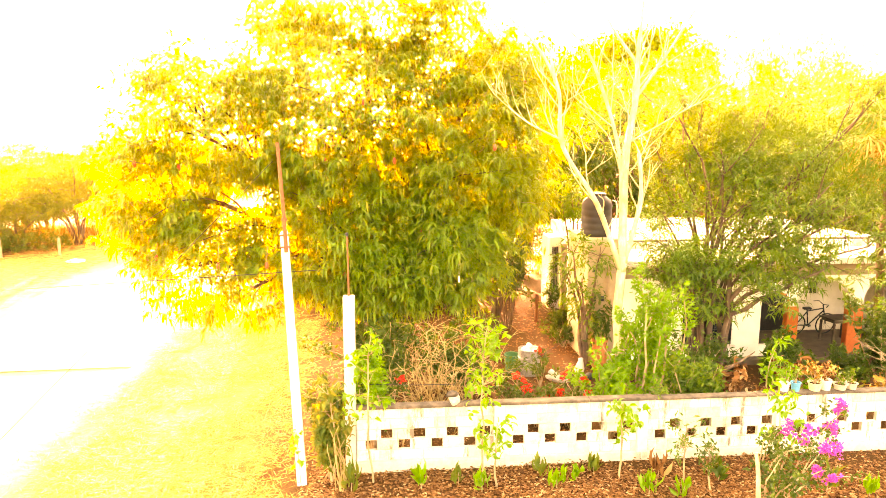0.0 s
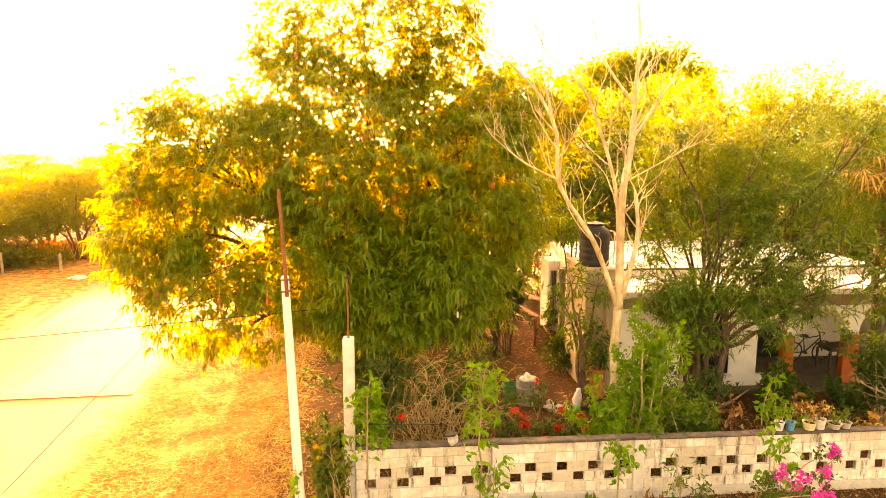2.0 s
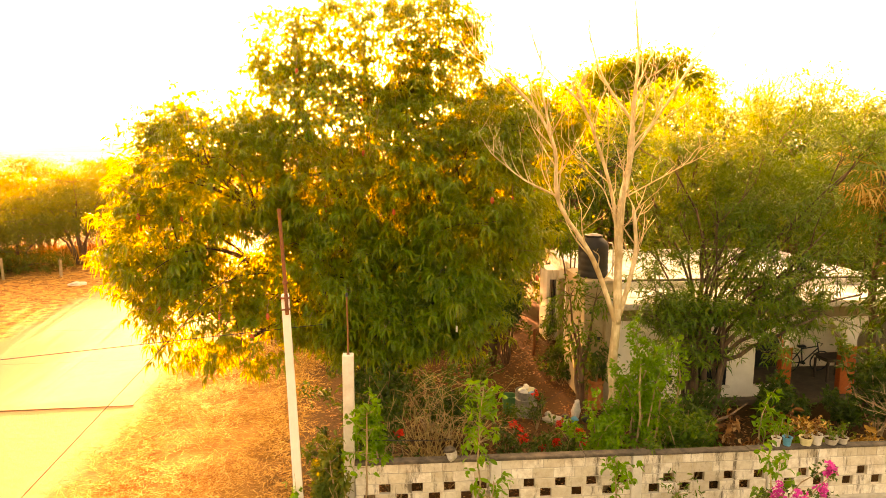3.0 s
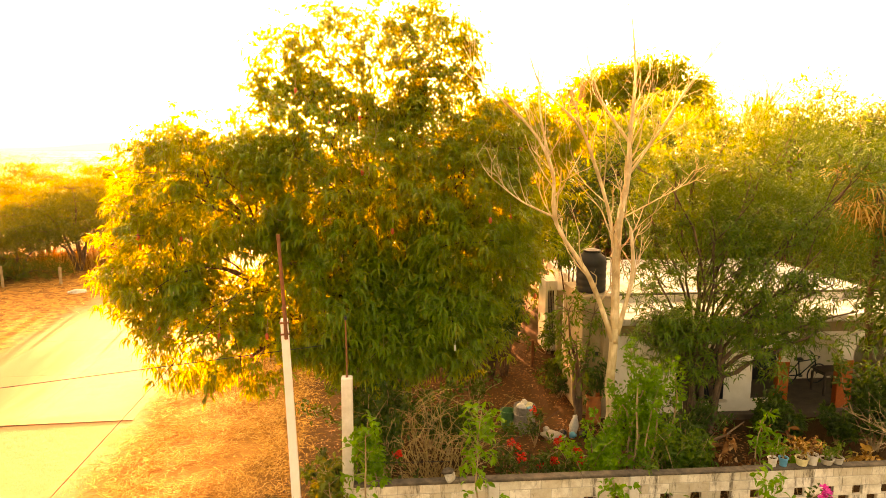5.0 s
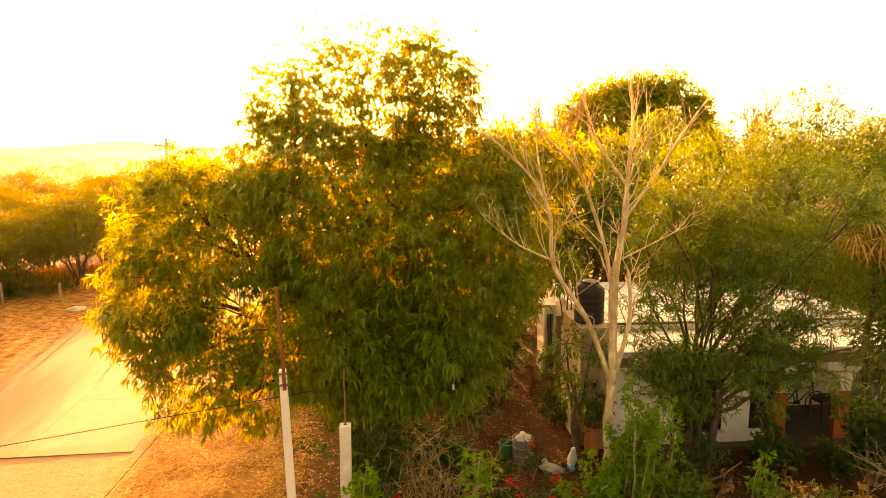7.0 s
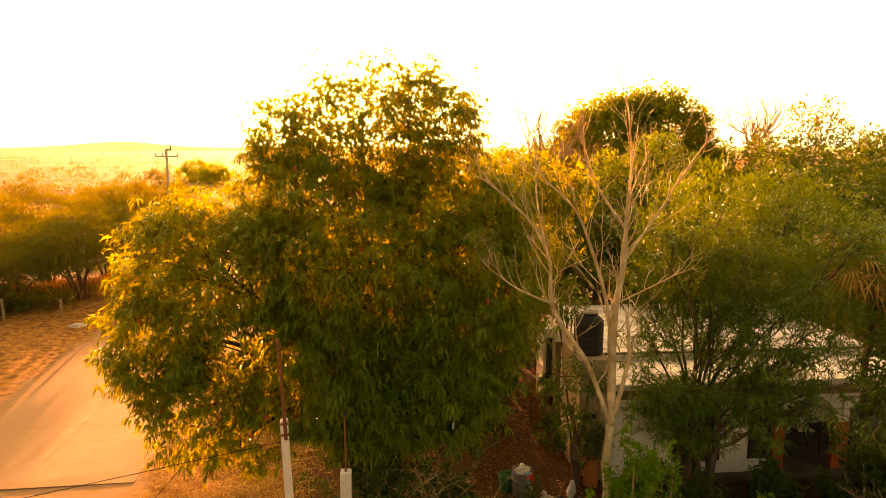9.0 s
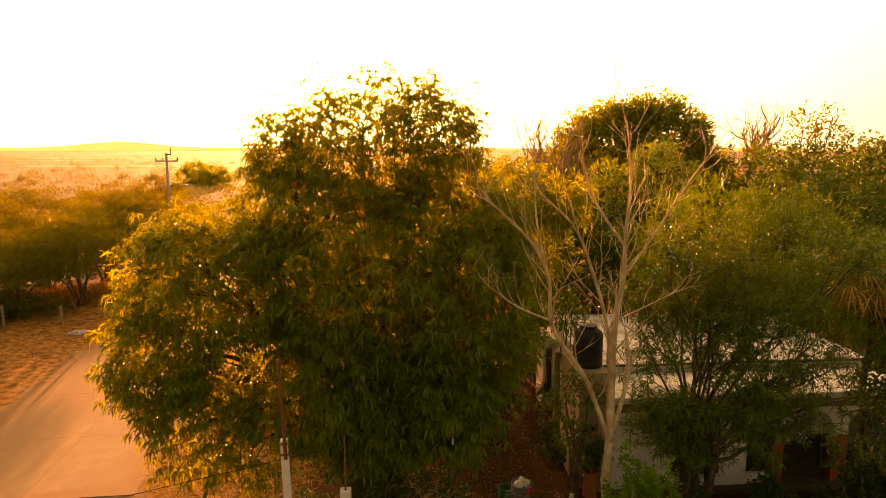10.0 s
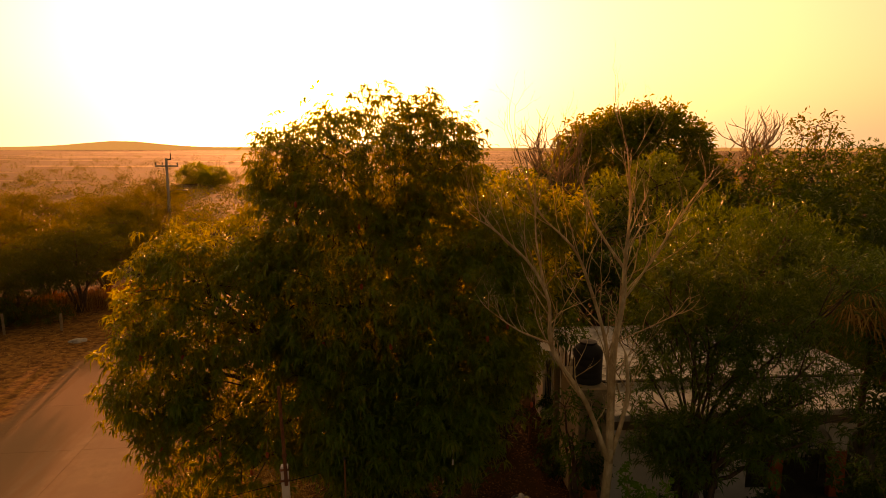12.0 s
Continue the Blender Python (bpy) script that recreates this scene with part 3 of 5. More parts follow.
def build_house():
    house = thing("house", "low white house with a flat roof and an arched porch", "house", at=HOUSE)
    plinth = Geo().box(0.02, 8.6, -0.25, 7.5, -0.1, 0.15, 0.02)
    part("porch_floor", plinth, FLOORTILE, house)
    # the front, with a tall grilled window and three arches
    part("wall_panel", Geo().box(0, 1.7, 0, 0.15, 0.15, 2.72), PAINTED, house)
    part("wall_panel", Geo().box(1.7, 3.08, 0, 0.15, 0.15, 0.5), PAINTED, house)
    part("wall_panel", Geo().box(1.7, 3.08, 0, 0.15, 1.96, 2.72), PAINTED, house)
    g = Geo()
    arch_wall(g, 3.08, 8.6, [(3.86, 4.62, 1.56, 1.93), (4.9, 6.36, 1.62, 2.3), (6.76, 8.2, 1.62, 2.3)], 0, 0.15, 0.15, 2.72)
    part("arcade", g, PAINTED, house)
    part("arch_sill", Geo().box(3.862, 4.618, 0.01, 0.14, 0.152, 0.46, 0.01), PAINTED, house)
    window_grille(house, 1.7, 3.08, 0.0, 0.5, 1.96)
    part("window_sill", Geo().box(1.62, 3.16, -0.1, -0.002, 0.44, 0.5, 0.01), POSTMAT, house)
    # its darker tan carries the shade that the roof overhang throws here
    part("fascia_beam", Geo().box(0.0, 8.6, -0.06, -0.002, 2.38, 2.715, 0.008), TANTONE, house, "tan beam over the arches, overhang shade put into its colour")
    # orange lower part of the arch piers, and the painted rim of the small arch
    for a, b in ((4.6, 4.92), (6.34, 6.78), (8.18, 8.61)):
        part("painted_pier", Geo().box(a, b, -0.02, 0.17, 0.15, 1.52, 0.008), ORANGE, house, "pier painted orange")
    rim = [(4.24 + 0.385 * math.cos(k * math.pi / 20), -0.012, 1.56 + 0.37 * math.sin(k * math.pi / 20)) for k in range(9)]
    part("arch_rim", Geo().tube(rim, 0.035, 6), ORANGE, house, "orange-painted rim of the small arch")
    # inner back of the porch, side walls, rear
    g = Geo()
    g.box(3.5, 5.2, 2.3, 2.45, 0.15, 2.7)
    g.box(6.1, 6.45, 2.3, 2.45, 0.15, 2.7)
    g.box(7.05, 8.6, 2.3, 2.45, 0.15, 2.7)
    g.box(6.45, 7.05, 2.3, 2.45, 0.15, 1.3)
    g.box(6.45, 7.05, 2.3, 2.45, 2.25, 2.7)
    g.box(5.2, 6.1, 2.3, 2.45, 2.4, 2.7)
    g.box(3.35, 3.5, 0.15, 2.45, 0.15, 2.7)
    part("porch_wall", g, PAINTED, house)
    part("door", Geo().box(5.22, 6.08, 2.34, 2.39, 0.15, 2.39, 0.01), DARKMETAL, house, "dark metal door")
    win = part("porch_window", Geo().box(6.45, 7.05, 2.38, 2.41, 1.3, 2.25), GLASSDARK, house, "small dark window on the porch")
    for k in range(5):
        x = 6.5 + k * 0.125
        part("bar", Geo().tube([(x, 2.31, 1.3), (x, 2.31, 2.25)], 0.01, 6), PAINTED, win)
    g = Geo().box(0, 0.15, 0.152, 7.5, -0.1, 2.72).box(8.45, 8.6, 0.172, 7.5, 0.15, 2.7).box(0.152, 8.44, 7.35, 7.5, 0.15, 2.7)
    part("side_wall", g, PAINTED, house)
    # roofs: a lower slab over the porch, a higher one behind
    part("porch_roof", Geo().box(-0.1, 8.5, -0.3, 1.55, 2.72, 2.9, 0.02), ROOFMAT, house, "white-painted flat concrete roof slab")
    part("main_roof", Geo().box(-0.05, 8.62, 1.552, 7.6, 2.72, 3.1, 0.02), ROOFMAT, house, "white-painted flat concrete roof slab with grey stains and painted-in tree shadow")
    part("roof_kerb", Geo().box(-0.02, 8.58, 1.56, 1.68, 3.102, 3.15, 0.012), CAPPING, house, "dark weathered kerb along the roof's step")
    part("lamp_bracket", Geo().tube([(2.4, -0.02, 2.45), (2.4, -0.3, 2.5), (2.4, -0.32, 2.4)], 0.015, 6), DARKMETAL, house)
    # the small annex that carries the tank
    annex = part("annex", Geo().box(-0.82, -0.004, 0.4, 2.3, -0.1, 3.3, 0.015), CREAMWASH, house, "cream-washed annex wall with black plates for small vent holes")
    part("annex_slab", Geo().box(-0.85, 0.0, 0.36, 2.34, 3.302, 3.38, 0.012), CREAMWASH, annex)
    # thin black plates on the uncut wall imitate the dark inside small holes
    for x, z in ((-0.62, 2.55), (-0.62, 1.75), (-0.4, 1.75), (-0.42, 1.0), (-0.66, 1.0)):
        part("dark_hole_plate", Geo().box(x - 0.05, x + 0.05, 0.392, 0.399, z - 0.07, z + 0.07), BLACKPLASTIC, annex)
    part("column", Geo().box(-0.3, -0.06, 0.14, 0.396, -0.1, 2.5, 0.012), CREAMWASH, house)
    # the rear wing beside the path, with a barred opening
    wing = part("rear_wing", Geo().box(-0.43, -0.33, 6.2, 7.3, -0.1, 2.6, 0.012).box(-0.1, -0.01, 6.2, 7.3, -0.1, 2.6, 0.012).box(-0.328, -0.102, 6.2, 7.3, 2.25, 2.6).box(-0.328, -0.102, 6.2, 7.3, -0.1, 0.6).box(-0.328, -0.102, 6.8, 7.3, 0.602, 2.248), PAINTED, house, "white rear wing beside the yard path")
    for k in range(4):
        x = -0.3 + k * 0.057
        part("bar", Geo().tube([(x, 6.26, 0.6), (x, 6.26, 2.25)], 0.012, 6), DARKMETAL, wing)
    part("pillar", Geo().box(-0.4, -0.22, 4.6, 4.78, -0.1, 2.6, 0.012), TANTONE, house, "slim tan concrete pillar")


build_house()


def build_tank():
    tank = thing("water_tank", "black ribbed plastic water tank standing on the roof", "water tank", at=HOUSE @ pose(-0.42, 1.05, 3.38))
    prof = [(0.38, 0.0)]
    for k in range(5):
        prof += [(0.41, 0.04 + k * 0.18), (0.41, 0.15 + k * 0.18), (0.395, 0.18 + k * 0.18)]
    prof += [(0.37, 0.98), (0.22, 1.1), (0.2, 1.12)]
    part("body", Geo().lathe(prof, 28), BLACKPLASTIC, tank, smooth=True)
    part("lid", Geo().lathe([(0.23, 1.1), (0.24, 1.16), (0.1, 1.2)], 20), BLACKPLASTIC, tank)
    part("pipe", Geo().tube([(0.3, -0.36, 1.0), (0.46, -0.2, 0.95), (0.5, -0.18, 0.8), (0.5, -0.18, 0.02)], 0.018, 8), WHITEPLASTIC, tank)


build_tank()

# ---- trees ----
def build_mango():
    tree = thing("mango_tree", "huge dense mango tree with drooping dark green leaves and hanging fruit", "tree", at=pose(0, 0, 0))
    lobes = [(-2.0, 17.2, 9.45, 2.8, 2.1, 1.9), (-0.3, 17.4, 9.5, 1.65, 1.7, 1.75), (-3.9, 17.6, 9.3, 1.3, 1.4, 1.2), (-3.0, 17.0, 7.8, 2.4, 2.0, 1.5),
             (-2.0, 15.9, 6.2, 3.1, 2.5, 2.4), (-5.3, 14.9, 6.0, 2.2, 1.9, 2.2), (-6.3, 14.2, 4.7, 1.2, 1.4, 1.6), (-5.35, 13.9, 3.25, 1.4, 1.4, 1.25), (-4.2, 13.8, 2.75, 1.2, 1.0, 0.75),
             (-2.8, 15.0, 4.0, 2.2, 1.8, 1.8), (0.5, 15.7, 5.6, 2.1, 2.1, 2.5), (0.2, 14.9, 3.4, 1.4, 1.4, 1.3), (-4.2, 16.5, 6.2, 2.0, 2.0, 1.7), (-1.4, 14.7, 2.8, 1.7, 1.3, 1.0), (1.2, 16.4, 7.4, 1.3, 1.5, 1.4), (-6.0, 15.3, 6.9, 1.1, 1.2, 1.0)]
    bark = Geo()
    limb(bark, (-1.6, 16.6, -0.2), (-1.75, 16.6, 2.4), 0.42, 0.33, 0.03, 6, 12, 1)
    for i, (x, y, z, rx, ry, rz) in enumerate(lobes):
        mid = Vector((-1.7, 16.6, 2.3)).lerp(Vector((x, y, z)), 0.45) + Vector((0, 0, 0.25 if z > 4 else 0.5))
        limb(bark, (-1.75, 16.6, 2.2), mid, 0.14, 0.065, 0.08, 7, 8, i)
        way = limb(bark, mid, (x, y, z), 0.065, 0.035, 0.1, 7, 7, i + 30)
        r = random.Random(i)
        for k in range(14 if x > -4 else 7):
            d = Vector((r.gauss(0, 1), r.gauss(-0.3, 1), r.gauss(0, 0.8))).normalized()
            e = Vector((x + d.x * rx * 0.85, y + d.y * ry * 0.85, z + d.z * rz * 0.85))
            limb(bark, way[r.randrange(1, 8)], e, 0.024, 0.007, 0.22, 6, 5, i * 20 + k)
    part("trunk", bark, BARK_MANGO, tree, smooth=True)
    p, a = lobes_points(lobes, 58, 11, 0.45, 0.35, 0.8)
    q, b = lobes_points(lobes, 34, 12, 0.05, 0.1, 0.8)
    some = np.random.default_rng(3).uniform(0, 1, len(q)) < np.clip(1.0 - 0.12 * (q[:, 2] - 4.5), 0.55, 1.0) * np.clip(0.95 + 0.06 * (q[:, 0] + 1.0), 0.75, 1.0)
    q, b = q[some], b[some]
    some = (q[:, 2] > 3.2) | (q[:, 0] > -3.4)
    q, b = q[some], b[some]
    # the crown thins out towards the road and at its top
    thin = np.clip(1.0 - 0.06 * (p[:, 2] - 6.0), 0.82, 1.0)
    some = np.random.default_rng(2).uniform(0, 1, len(p)) < thin
    p, a = p[some], a[some]
    hem = (p[:, 2] < 3.4) & (p[:, 0] < -3.4)
    some = ~hem | (np.random.default_rng(8).uniform(0, 1, len(p)) < 0.72)
    p, a = p[some], a[some]
    # a window in the low crown through which the road shows
    gap = (((p - (-4.6, 15.0, 4.7)) / (0.6, 3.2, 0.32)) ** 2).sum(1) > 1
    p, a = p[gap], a[gap]
    gap = (((q - (-4.6, 15.0, 4.7)) / (0.75, 3.2, 0.45)) ** 2).sum(1) > 1
    part("crown", rosettes(p, a * (1, 1, 0.5), 14, 0.235, 0.04, 3, 0.68), MANGO, tree)
    part("inner_crown", leaves(q[gap], b[gap] * (1, 1, 0.3), 14, 0.21, 0.052, 0.9, 0.7, 0.13, 5), MANGO, tree)
    fruit = Geo()
    r = random.Random(9)
    twigs = Geo()
    for k in range(420):
        i = r.randrange(len(p))
        way = Vector(a[i]) + Vector((0, 0, 0.2))
        sprout(twigs, Vector(p[i]) - way * 0.55, way, 0.55, 0.009, 1, r, 0.3, (1, 2), 0.1, 0.7)
    part("branchwork", twigs, TWIG, tree, "thin pale twigs among the leaves", kind="stuff")
    stems = Geo()
    for k in range(70):
        q = p[r.randrange(len(p))]
        if q[1] < 16.2 and q[2] > 3.0:
            drop = r.uniform(0.15, 0.4)
            stems.tube([tuple(q), (q[0], q[1] - 0.12, q[2] - drop)], 0.006, 4)
            fruit.lathe([(0.01, 0.09), (0.03, 0.07), (0.04, 0.02), (0.034, -0.025), (0.01, -0.055)][::-1], 8, (q[0], q[1] - 0.12, q[2] - drop - 0.12))
    part("fruit", fruit, MANGOFRUIT, tree, "ripening reddish mangoes on long stalks", smooth=True, kind="stuff")
    part("fruit_stalks", stems, TWIG, tree, kind="stuff")


build_mango()


def build_bare_tree():
    tree = thing("bare_tree", "leafless pale-barked tree forking into long upswept limbs", "tree")
    g = Geo()
    r = random.Random(21)
    Y = 13.1
    limb(g, (3.69, Y, -0.2), (3.66, Y, 3.6), 0.135, 0.085, 0.02, 6, 12, 3)
    part("trunk", g, BARK_PALE, tree, smooth=True)
    runs = [
        ([(3.66, 0.00, 3.23), (3.09, -0.09, 4.66), (2.35, -0.18, 5.82), (2.23, -0.28, 6.85), (1.85, -0.37, 7.59), (1.21, -0.46, 8.23), (0.84, -0.46, 8.50)], 0.085, 0.018),
        ([(2.23, -0.28, 6.85), (1.98, -0.09, 8.05), (1.96, 0.09, 9.21)], 0.04, 0.01),
        ([(2.31, -0.18, 5.95), (1.61, -0.37, 6.29), (1.00, -0.55, 6.76)], 0.035, 0.01),
        ([(3.66, 0.00, 3.27), (3.67, 0.09, 5.53), (3.85, 0.18, 6.76), (3.86, 0.18, 7.59), (3.94, 0.28, 8.77), (3.85, 0.37, 9.91)], 0.125, 0.018),
        ([(3.85, 0.18, 6.76), (4.49, 0.28, 7.68), (5.07, 0.37, 8.59), (5.70, 0.55, 9.43)], 0.045, 0.01),
        ([(3.87, 0.18, 7.41), (3.28, 0.37, 8.32), (2.93, 0.46, 9.39)], 0.05, 0.012),
        ([(3.63, 0.00, 3.64), (3.57, 0.18, 5.62), (3.15, 0.37, 7.14), (2.80, 0.46, 7.87), (2.10, 0.65, 8.59), (1.82, 0.74, 9.39)], 0.07, 0.012),
        ([(3.75, 0.09, 5.91), (4.46, -0.15, 6.36), (4.95, -0.28, 6.66)], 0.024, 0.008),
        ([(3.71, 0.00, 3.46), (3.95, -0.09, 4.75), (3.87, -0.09, 5.76)], 0.08, 0.05),
    ]
    for line, r0, r1 in runs:
        pts = [Vector((x, Y + y, z)) for x, y, z in line]
        fine, rad = [], []
        n = len(pts)
        for i in range(n - 1):
            a, b = pts[max(i - 1, 0)], pts[i]
            c, d = pts[i + 1], pts[min(i + 2, n - 1)]
            for k in range(6):
                t = k / 6
                q = 0.5 * ((2 * b) + (c - a) * t + (2 * a - 5 * b + 4 * c - d) * t * t + (3 * b - a - 3 * c + d) * t ** 3)
                fine.append(q)
                rad.append(0.68 * (r0 + (r1 - r0) * (i + t) / (n - 1)) * r.uniform(0.88, 1.14))
        fine.append(pts[-1])
        rad.append(0.006)
        g = Geo().tube(fine, rad, 8)
        for i in range(4, len(fine)):
            if r.random() < 0.8 and fine[i].z > 4.0:
                d = (fine[i] - fine[i - 1]).normalized()
                q = (d * 1.0 + Vector((r.gauss(0, 0.6), r.gauss(0, 0.6), abs(r.gauss(0.5, 0.4))))).normalized()
                sprout(g, fine[i], q, r.uniform(0.35, 1.3) * (1.0 if r0 > 0.038 else 0.6), min(max(rad[i] * 0.4, 0.009), 0.017), 3 if i > len(fine) * 0.6 else 2, r, 0.24, (1, 3), 0.25, 0.68)
        part("limb", g, BARK_PALE, tree, smooth=True)


build_bare_tree()


def build_oleander():
    tree = thing("oleander_tree", "spreading many-stemmed tree with fine narrow leaves in front of the house", "tree")
    g, tips = Geo(), []
    r = random.Random(5)
    base = Vector((6.35, 15.1, 0))
    for k in range(17):
        a = r.uniform(0, math.tau)
        b0 = base + Vector((math.cos(a) * 0.22, math.sin(a) * 0.2, -0.1))
        e = Vector((r.uniform(4.9, 9.4), 15.2 + r.uniform(-0.6, 1.8), r.uniform(4.4, 6.8)))
        mid = b0.lerp(e, 0.42) + Vector((-(e.x - 6.35) * 0.3, 0, 0.5))
        limb(g, b0, mid, r.uniform(0.045, 0.085), 0.035, 0.1, 7, 7, k)
        limb(g, mid, e, 0.038, 0.015, 0.06, 5, 6, k + 40)
        for j in range(4):
            s = mid.lerp(e, r.uniform(0.3, 1.0))
            sprout(g, s, (e - mid).normalized() + Vector((r.gauss(0, 0.6), r.gauss(0, 0.6), 0.2)), r.uniform(0.8, 1.4), 0.018, 2, r, 0.25, (2, 3), 0.12, 0.7, tips)
    for k in range(8):
        a = k * 0.79
        limb(g, base + Vector((math.cos(a) * 0.2, math.sin(a) * 0.16, -0.1)), base + Vector((math.cos(a) * 0.42, math.sin(a) * 0.3, 3.2)), r.uniform(0.06, 0.09), 0.04, 0.05, 7, 7, 70 + k)
    # long low boughs reaching along the porch roof
    for k, (x, z) in enumerate(((8.4, 3.7), (9.3, 4.1), (9.9, 3.5), (5.0, 3.6), (8.9, 3.1), (4.75, 3.1), (5.2, 2.7), (7.6, 4.1))):
        pts = limb(g, base + Vector((0.05, 0, 1.6)), (x, 15.1 - 0.1 * k, z), 0.06, 0.018, 0.1, 8, 7, 90 + k)
        for q in pts[3:]:
            for j in range(3):
                sprout(g, q, (r.gauss(0, 0.6), r.gauss(-0.1, 0.5), r.gauss(0.15, 0.4)), r.uniform(0.4, 0.8), 0.012, 1, r, 0.25, (2, 3), 0.05, 0.7, tips)
    part("trunk", g, BARK_MANGO, tree, smooth=True)
    tips = np.array(tips + [(6.3 + r.gauss(0, 0.4), 15.0 + r.gauss(0, 0.3), r.uniform(1.6, 3.4)) for k in range(45)]
                    + [(r.uniform(4.7, 5.9), 15.0 + r.gauss(0, 0.2), r.uniform(2.3, 3.6)) for k in range(55)])
    part("low_crown", rosettes(tips, np.tile((0, 0, 0.1), (len(tips), 1)), 5, 0.25, 0.034, 6, 0.55), OLEANDER, tree)
    lobes = [(7.0, 16.8, 7.2, 2.0, 1.6, 1.5), (8.9, 16.6, 7.0, 1.9, 1.6, 1.5), (6.0, 16.2, 6.0, 1.3, 1.4, 1.2), (10.3, 16.5, 6.2, 1.5, 1.4, 1.4), (7.8, 16.0, 5.6, 2.3, 1.3, 0.9), (9.6, 15.6, 4.9, 1.2, 1.0, 0.7), (5.9, 15.4, 4.6, 1.0, 1.0, 0.7), (7.4, 15.0, 3.9, 0.9, 0.7, 0.45), (6.2, 14.8, 3.4, 0.6, 0.6, 0.5), (8.6, 15.2, 3.4, 0.7, 0.6, 0.35)]
    p, a = lobes_points(lobes, 52, 4, 0.25, 0.1, 0.9)
    part("crown", leaves(p, a * 0.5 + (0, 0, 0.5), 9, 0.24, 0.026, 0.6, 0.15, 0.08, 8), OLEANDER, tree)
    return tree


build_oleander()


def leafy(name, label, at, lobes, mat, bark, density, per, length, width, spread=0.9, droop=0.4, shell=0.4, gaps=0.15, seed=1, trunk=0.2, group=""):
    """A tree with its trunk, limbs to every mass of its crown, and leaves in tufts; lobes are given from its foot."""
    tree = thing(name, label, "tree" if "tree" in name or "palm" in name else "bush", group, at=pose(*at))
    g = Geo()
    for i, (x, y, z, rx, ry, rz) in enumerate(lobes):
        mid = (x * 0.35, y * 0.35, z * 0.55)
        limb(g, (0, 0, -0.2), mid, trunk, trunk * 0.55, 0.05, 5, 7, seed + i)
        limb(g, mid, (x, y, z), trunk * 0.55, trunk * 0.2, 0.08, 4, 6, seed + i + 50)
        r = random.Random(seed * 7 + i)
        for k in range(5):
            d = Vector((r.gauss(0, 1), r.gauss(0, 1), r.gauss(0.3, 0.8))).normalized()
            limb(g, (x, y, z), (x + d.x * rx * 0.9, y + d.y * ry * 0.9, z + d.z * rz * 0.9), trunk * 0.18, trunk * 0.05, 0.1, 3, 4, k)
    part("trunk", g, bark, tree, smooth=True)
    p, a = lobes_points(lobes, density, seed, shell, gaps, max(l[3] for l in lobes) * 0.5)
    part("crown", leaves(p, a, per, length, width, spread, droop, length * 0.4, seed + 2, plain=at[1] > 19), mat, tree)
    return tree


# trees behind the house
leafy("mango_tree", "dark rounded mango tree behind the house", (10.6, 37, 0), [(-1.6, 0, 8.4, 2.9, 2.6, 3.0), (1.8, 0, 9.0, 2.9, 2.6, 3.2), (0, 1, 10, 2.6, 2.4, 2.2), (-3.2, 0, 6.5, 2.2, 2.2, 2.6), (3.6, 0, 6.5, 2.2, 2.2, 2.8)], MANGO, BARK_MANGO, 44, 9, 0.34, 0.12, 0.8, 0.5, 0.5, 0.0, 3, 0.35)
leafy("broadleaf_tree", "yellow-green young-leaved tree among the darker ones", (8.4, 28, 0), [(-0.8, 0, 7.6, 1.6, 1.5, 1.5), (0.9, 0, 8.3, 1.7, 1.5, 1.5), (0, 0, 6.4, 2.2, 1.6, 1.4)], YELLOWLEAF, BARK_BROWN, 20, 8, 0.26, 0.09, 0.9, 0.3, 0.4, 0.12, 5, 0.2)
leafy("mango_tree", "second leafy tree growing against the big mango", (1.6, 20, 0), [(0.6, 0, 6.4, 1.9, 1.8, 2.0), (0.7, 0.4, 4.4, 1.2, 1.4, 1.4), (-0.1, -0.6, 7.4, 1.4, 1.4, 1.3), (1.9, 0, 7.9, 1.2, 1.2, 0.9), (0.7, 0, 8.3, 1.0, 1.1, 0.8)], MANGO, BARK_MANGO, 44, 11, 0.25, 0.06, 0.8, 0.7, 0.3, 0.1, 7, 0.09)
for k, (x, y, h, w) in enumerate([(17.5, 36, 9.4, 3.6), (22.5, 38, 9.8, 3.8), (27.5, 39, 10.2, 4.0), (32, 42, 10.3, 4.2), (19, 30, 8.6, 3.2), (24, 30, 9.2, 3.4), (14.5, 27, 8.2, 2.9), (4.5, 34, 8.6, 3.0), (1.0, 40, 8.8, 3.2), (12, 44, 8.8, 3.4),
                                  (10.0, 26.5, 7.6, 2.6), (6.6, 27, 7.4, 2.5), (18, 25, 7.8, 2.9), (37, 44, 11, 4.2)]):
    leafy("shade_tree", "dense dark green tree behind the house", (x, y, 0), [(0, 0, h - w * 0.55, w, w * 0.8, w * 0.62), (w * 0.5, 0.3, h - w * 0.9, w * 0.75, w * 0.7, w * 0.6), (-w * 0.5, -0.3, h - w * 0.95, w * 0.7, w * 0.7, w * 0.55), (0, 0, h - w * 1.3, w * 0.9, w * 0.7, w * 0.5), (0.3, -0.2, h - w * 1.8, w * 0.8, w * 0.7, w * 0.5)],
          DARKLEAF, BARK_BROWN, 13, 9, 0.34, 0.1, 0.9, 0.4, 0.5, 0.05, 20 + k, 0.25, "trees behind the house")
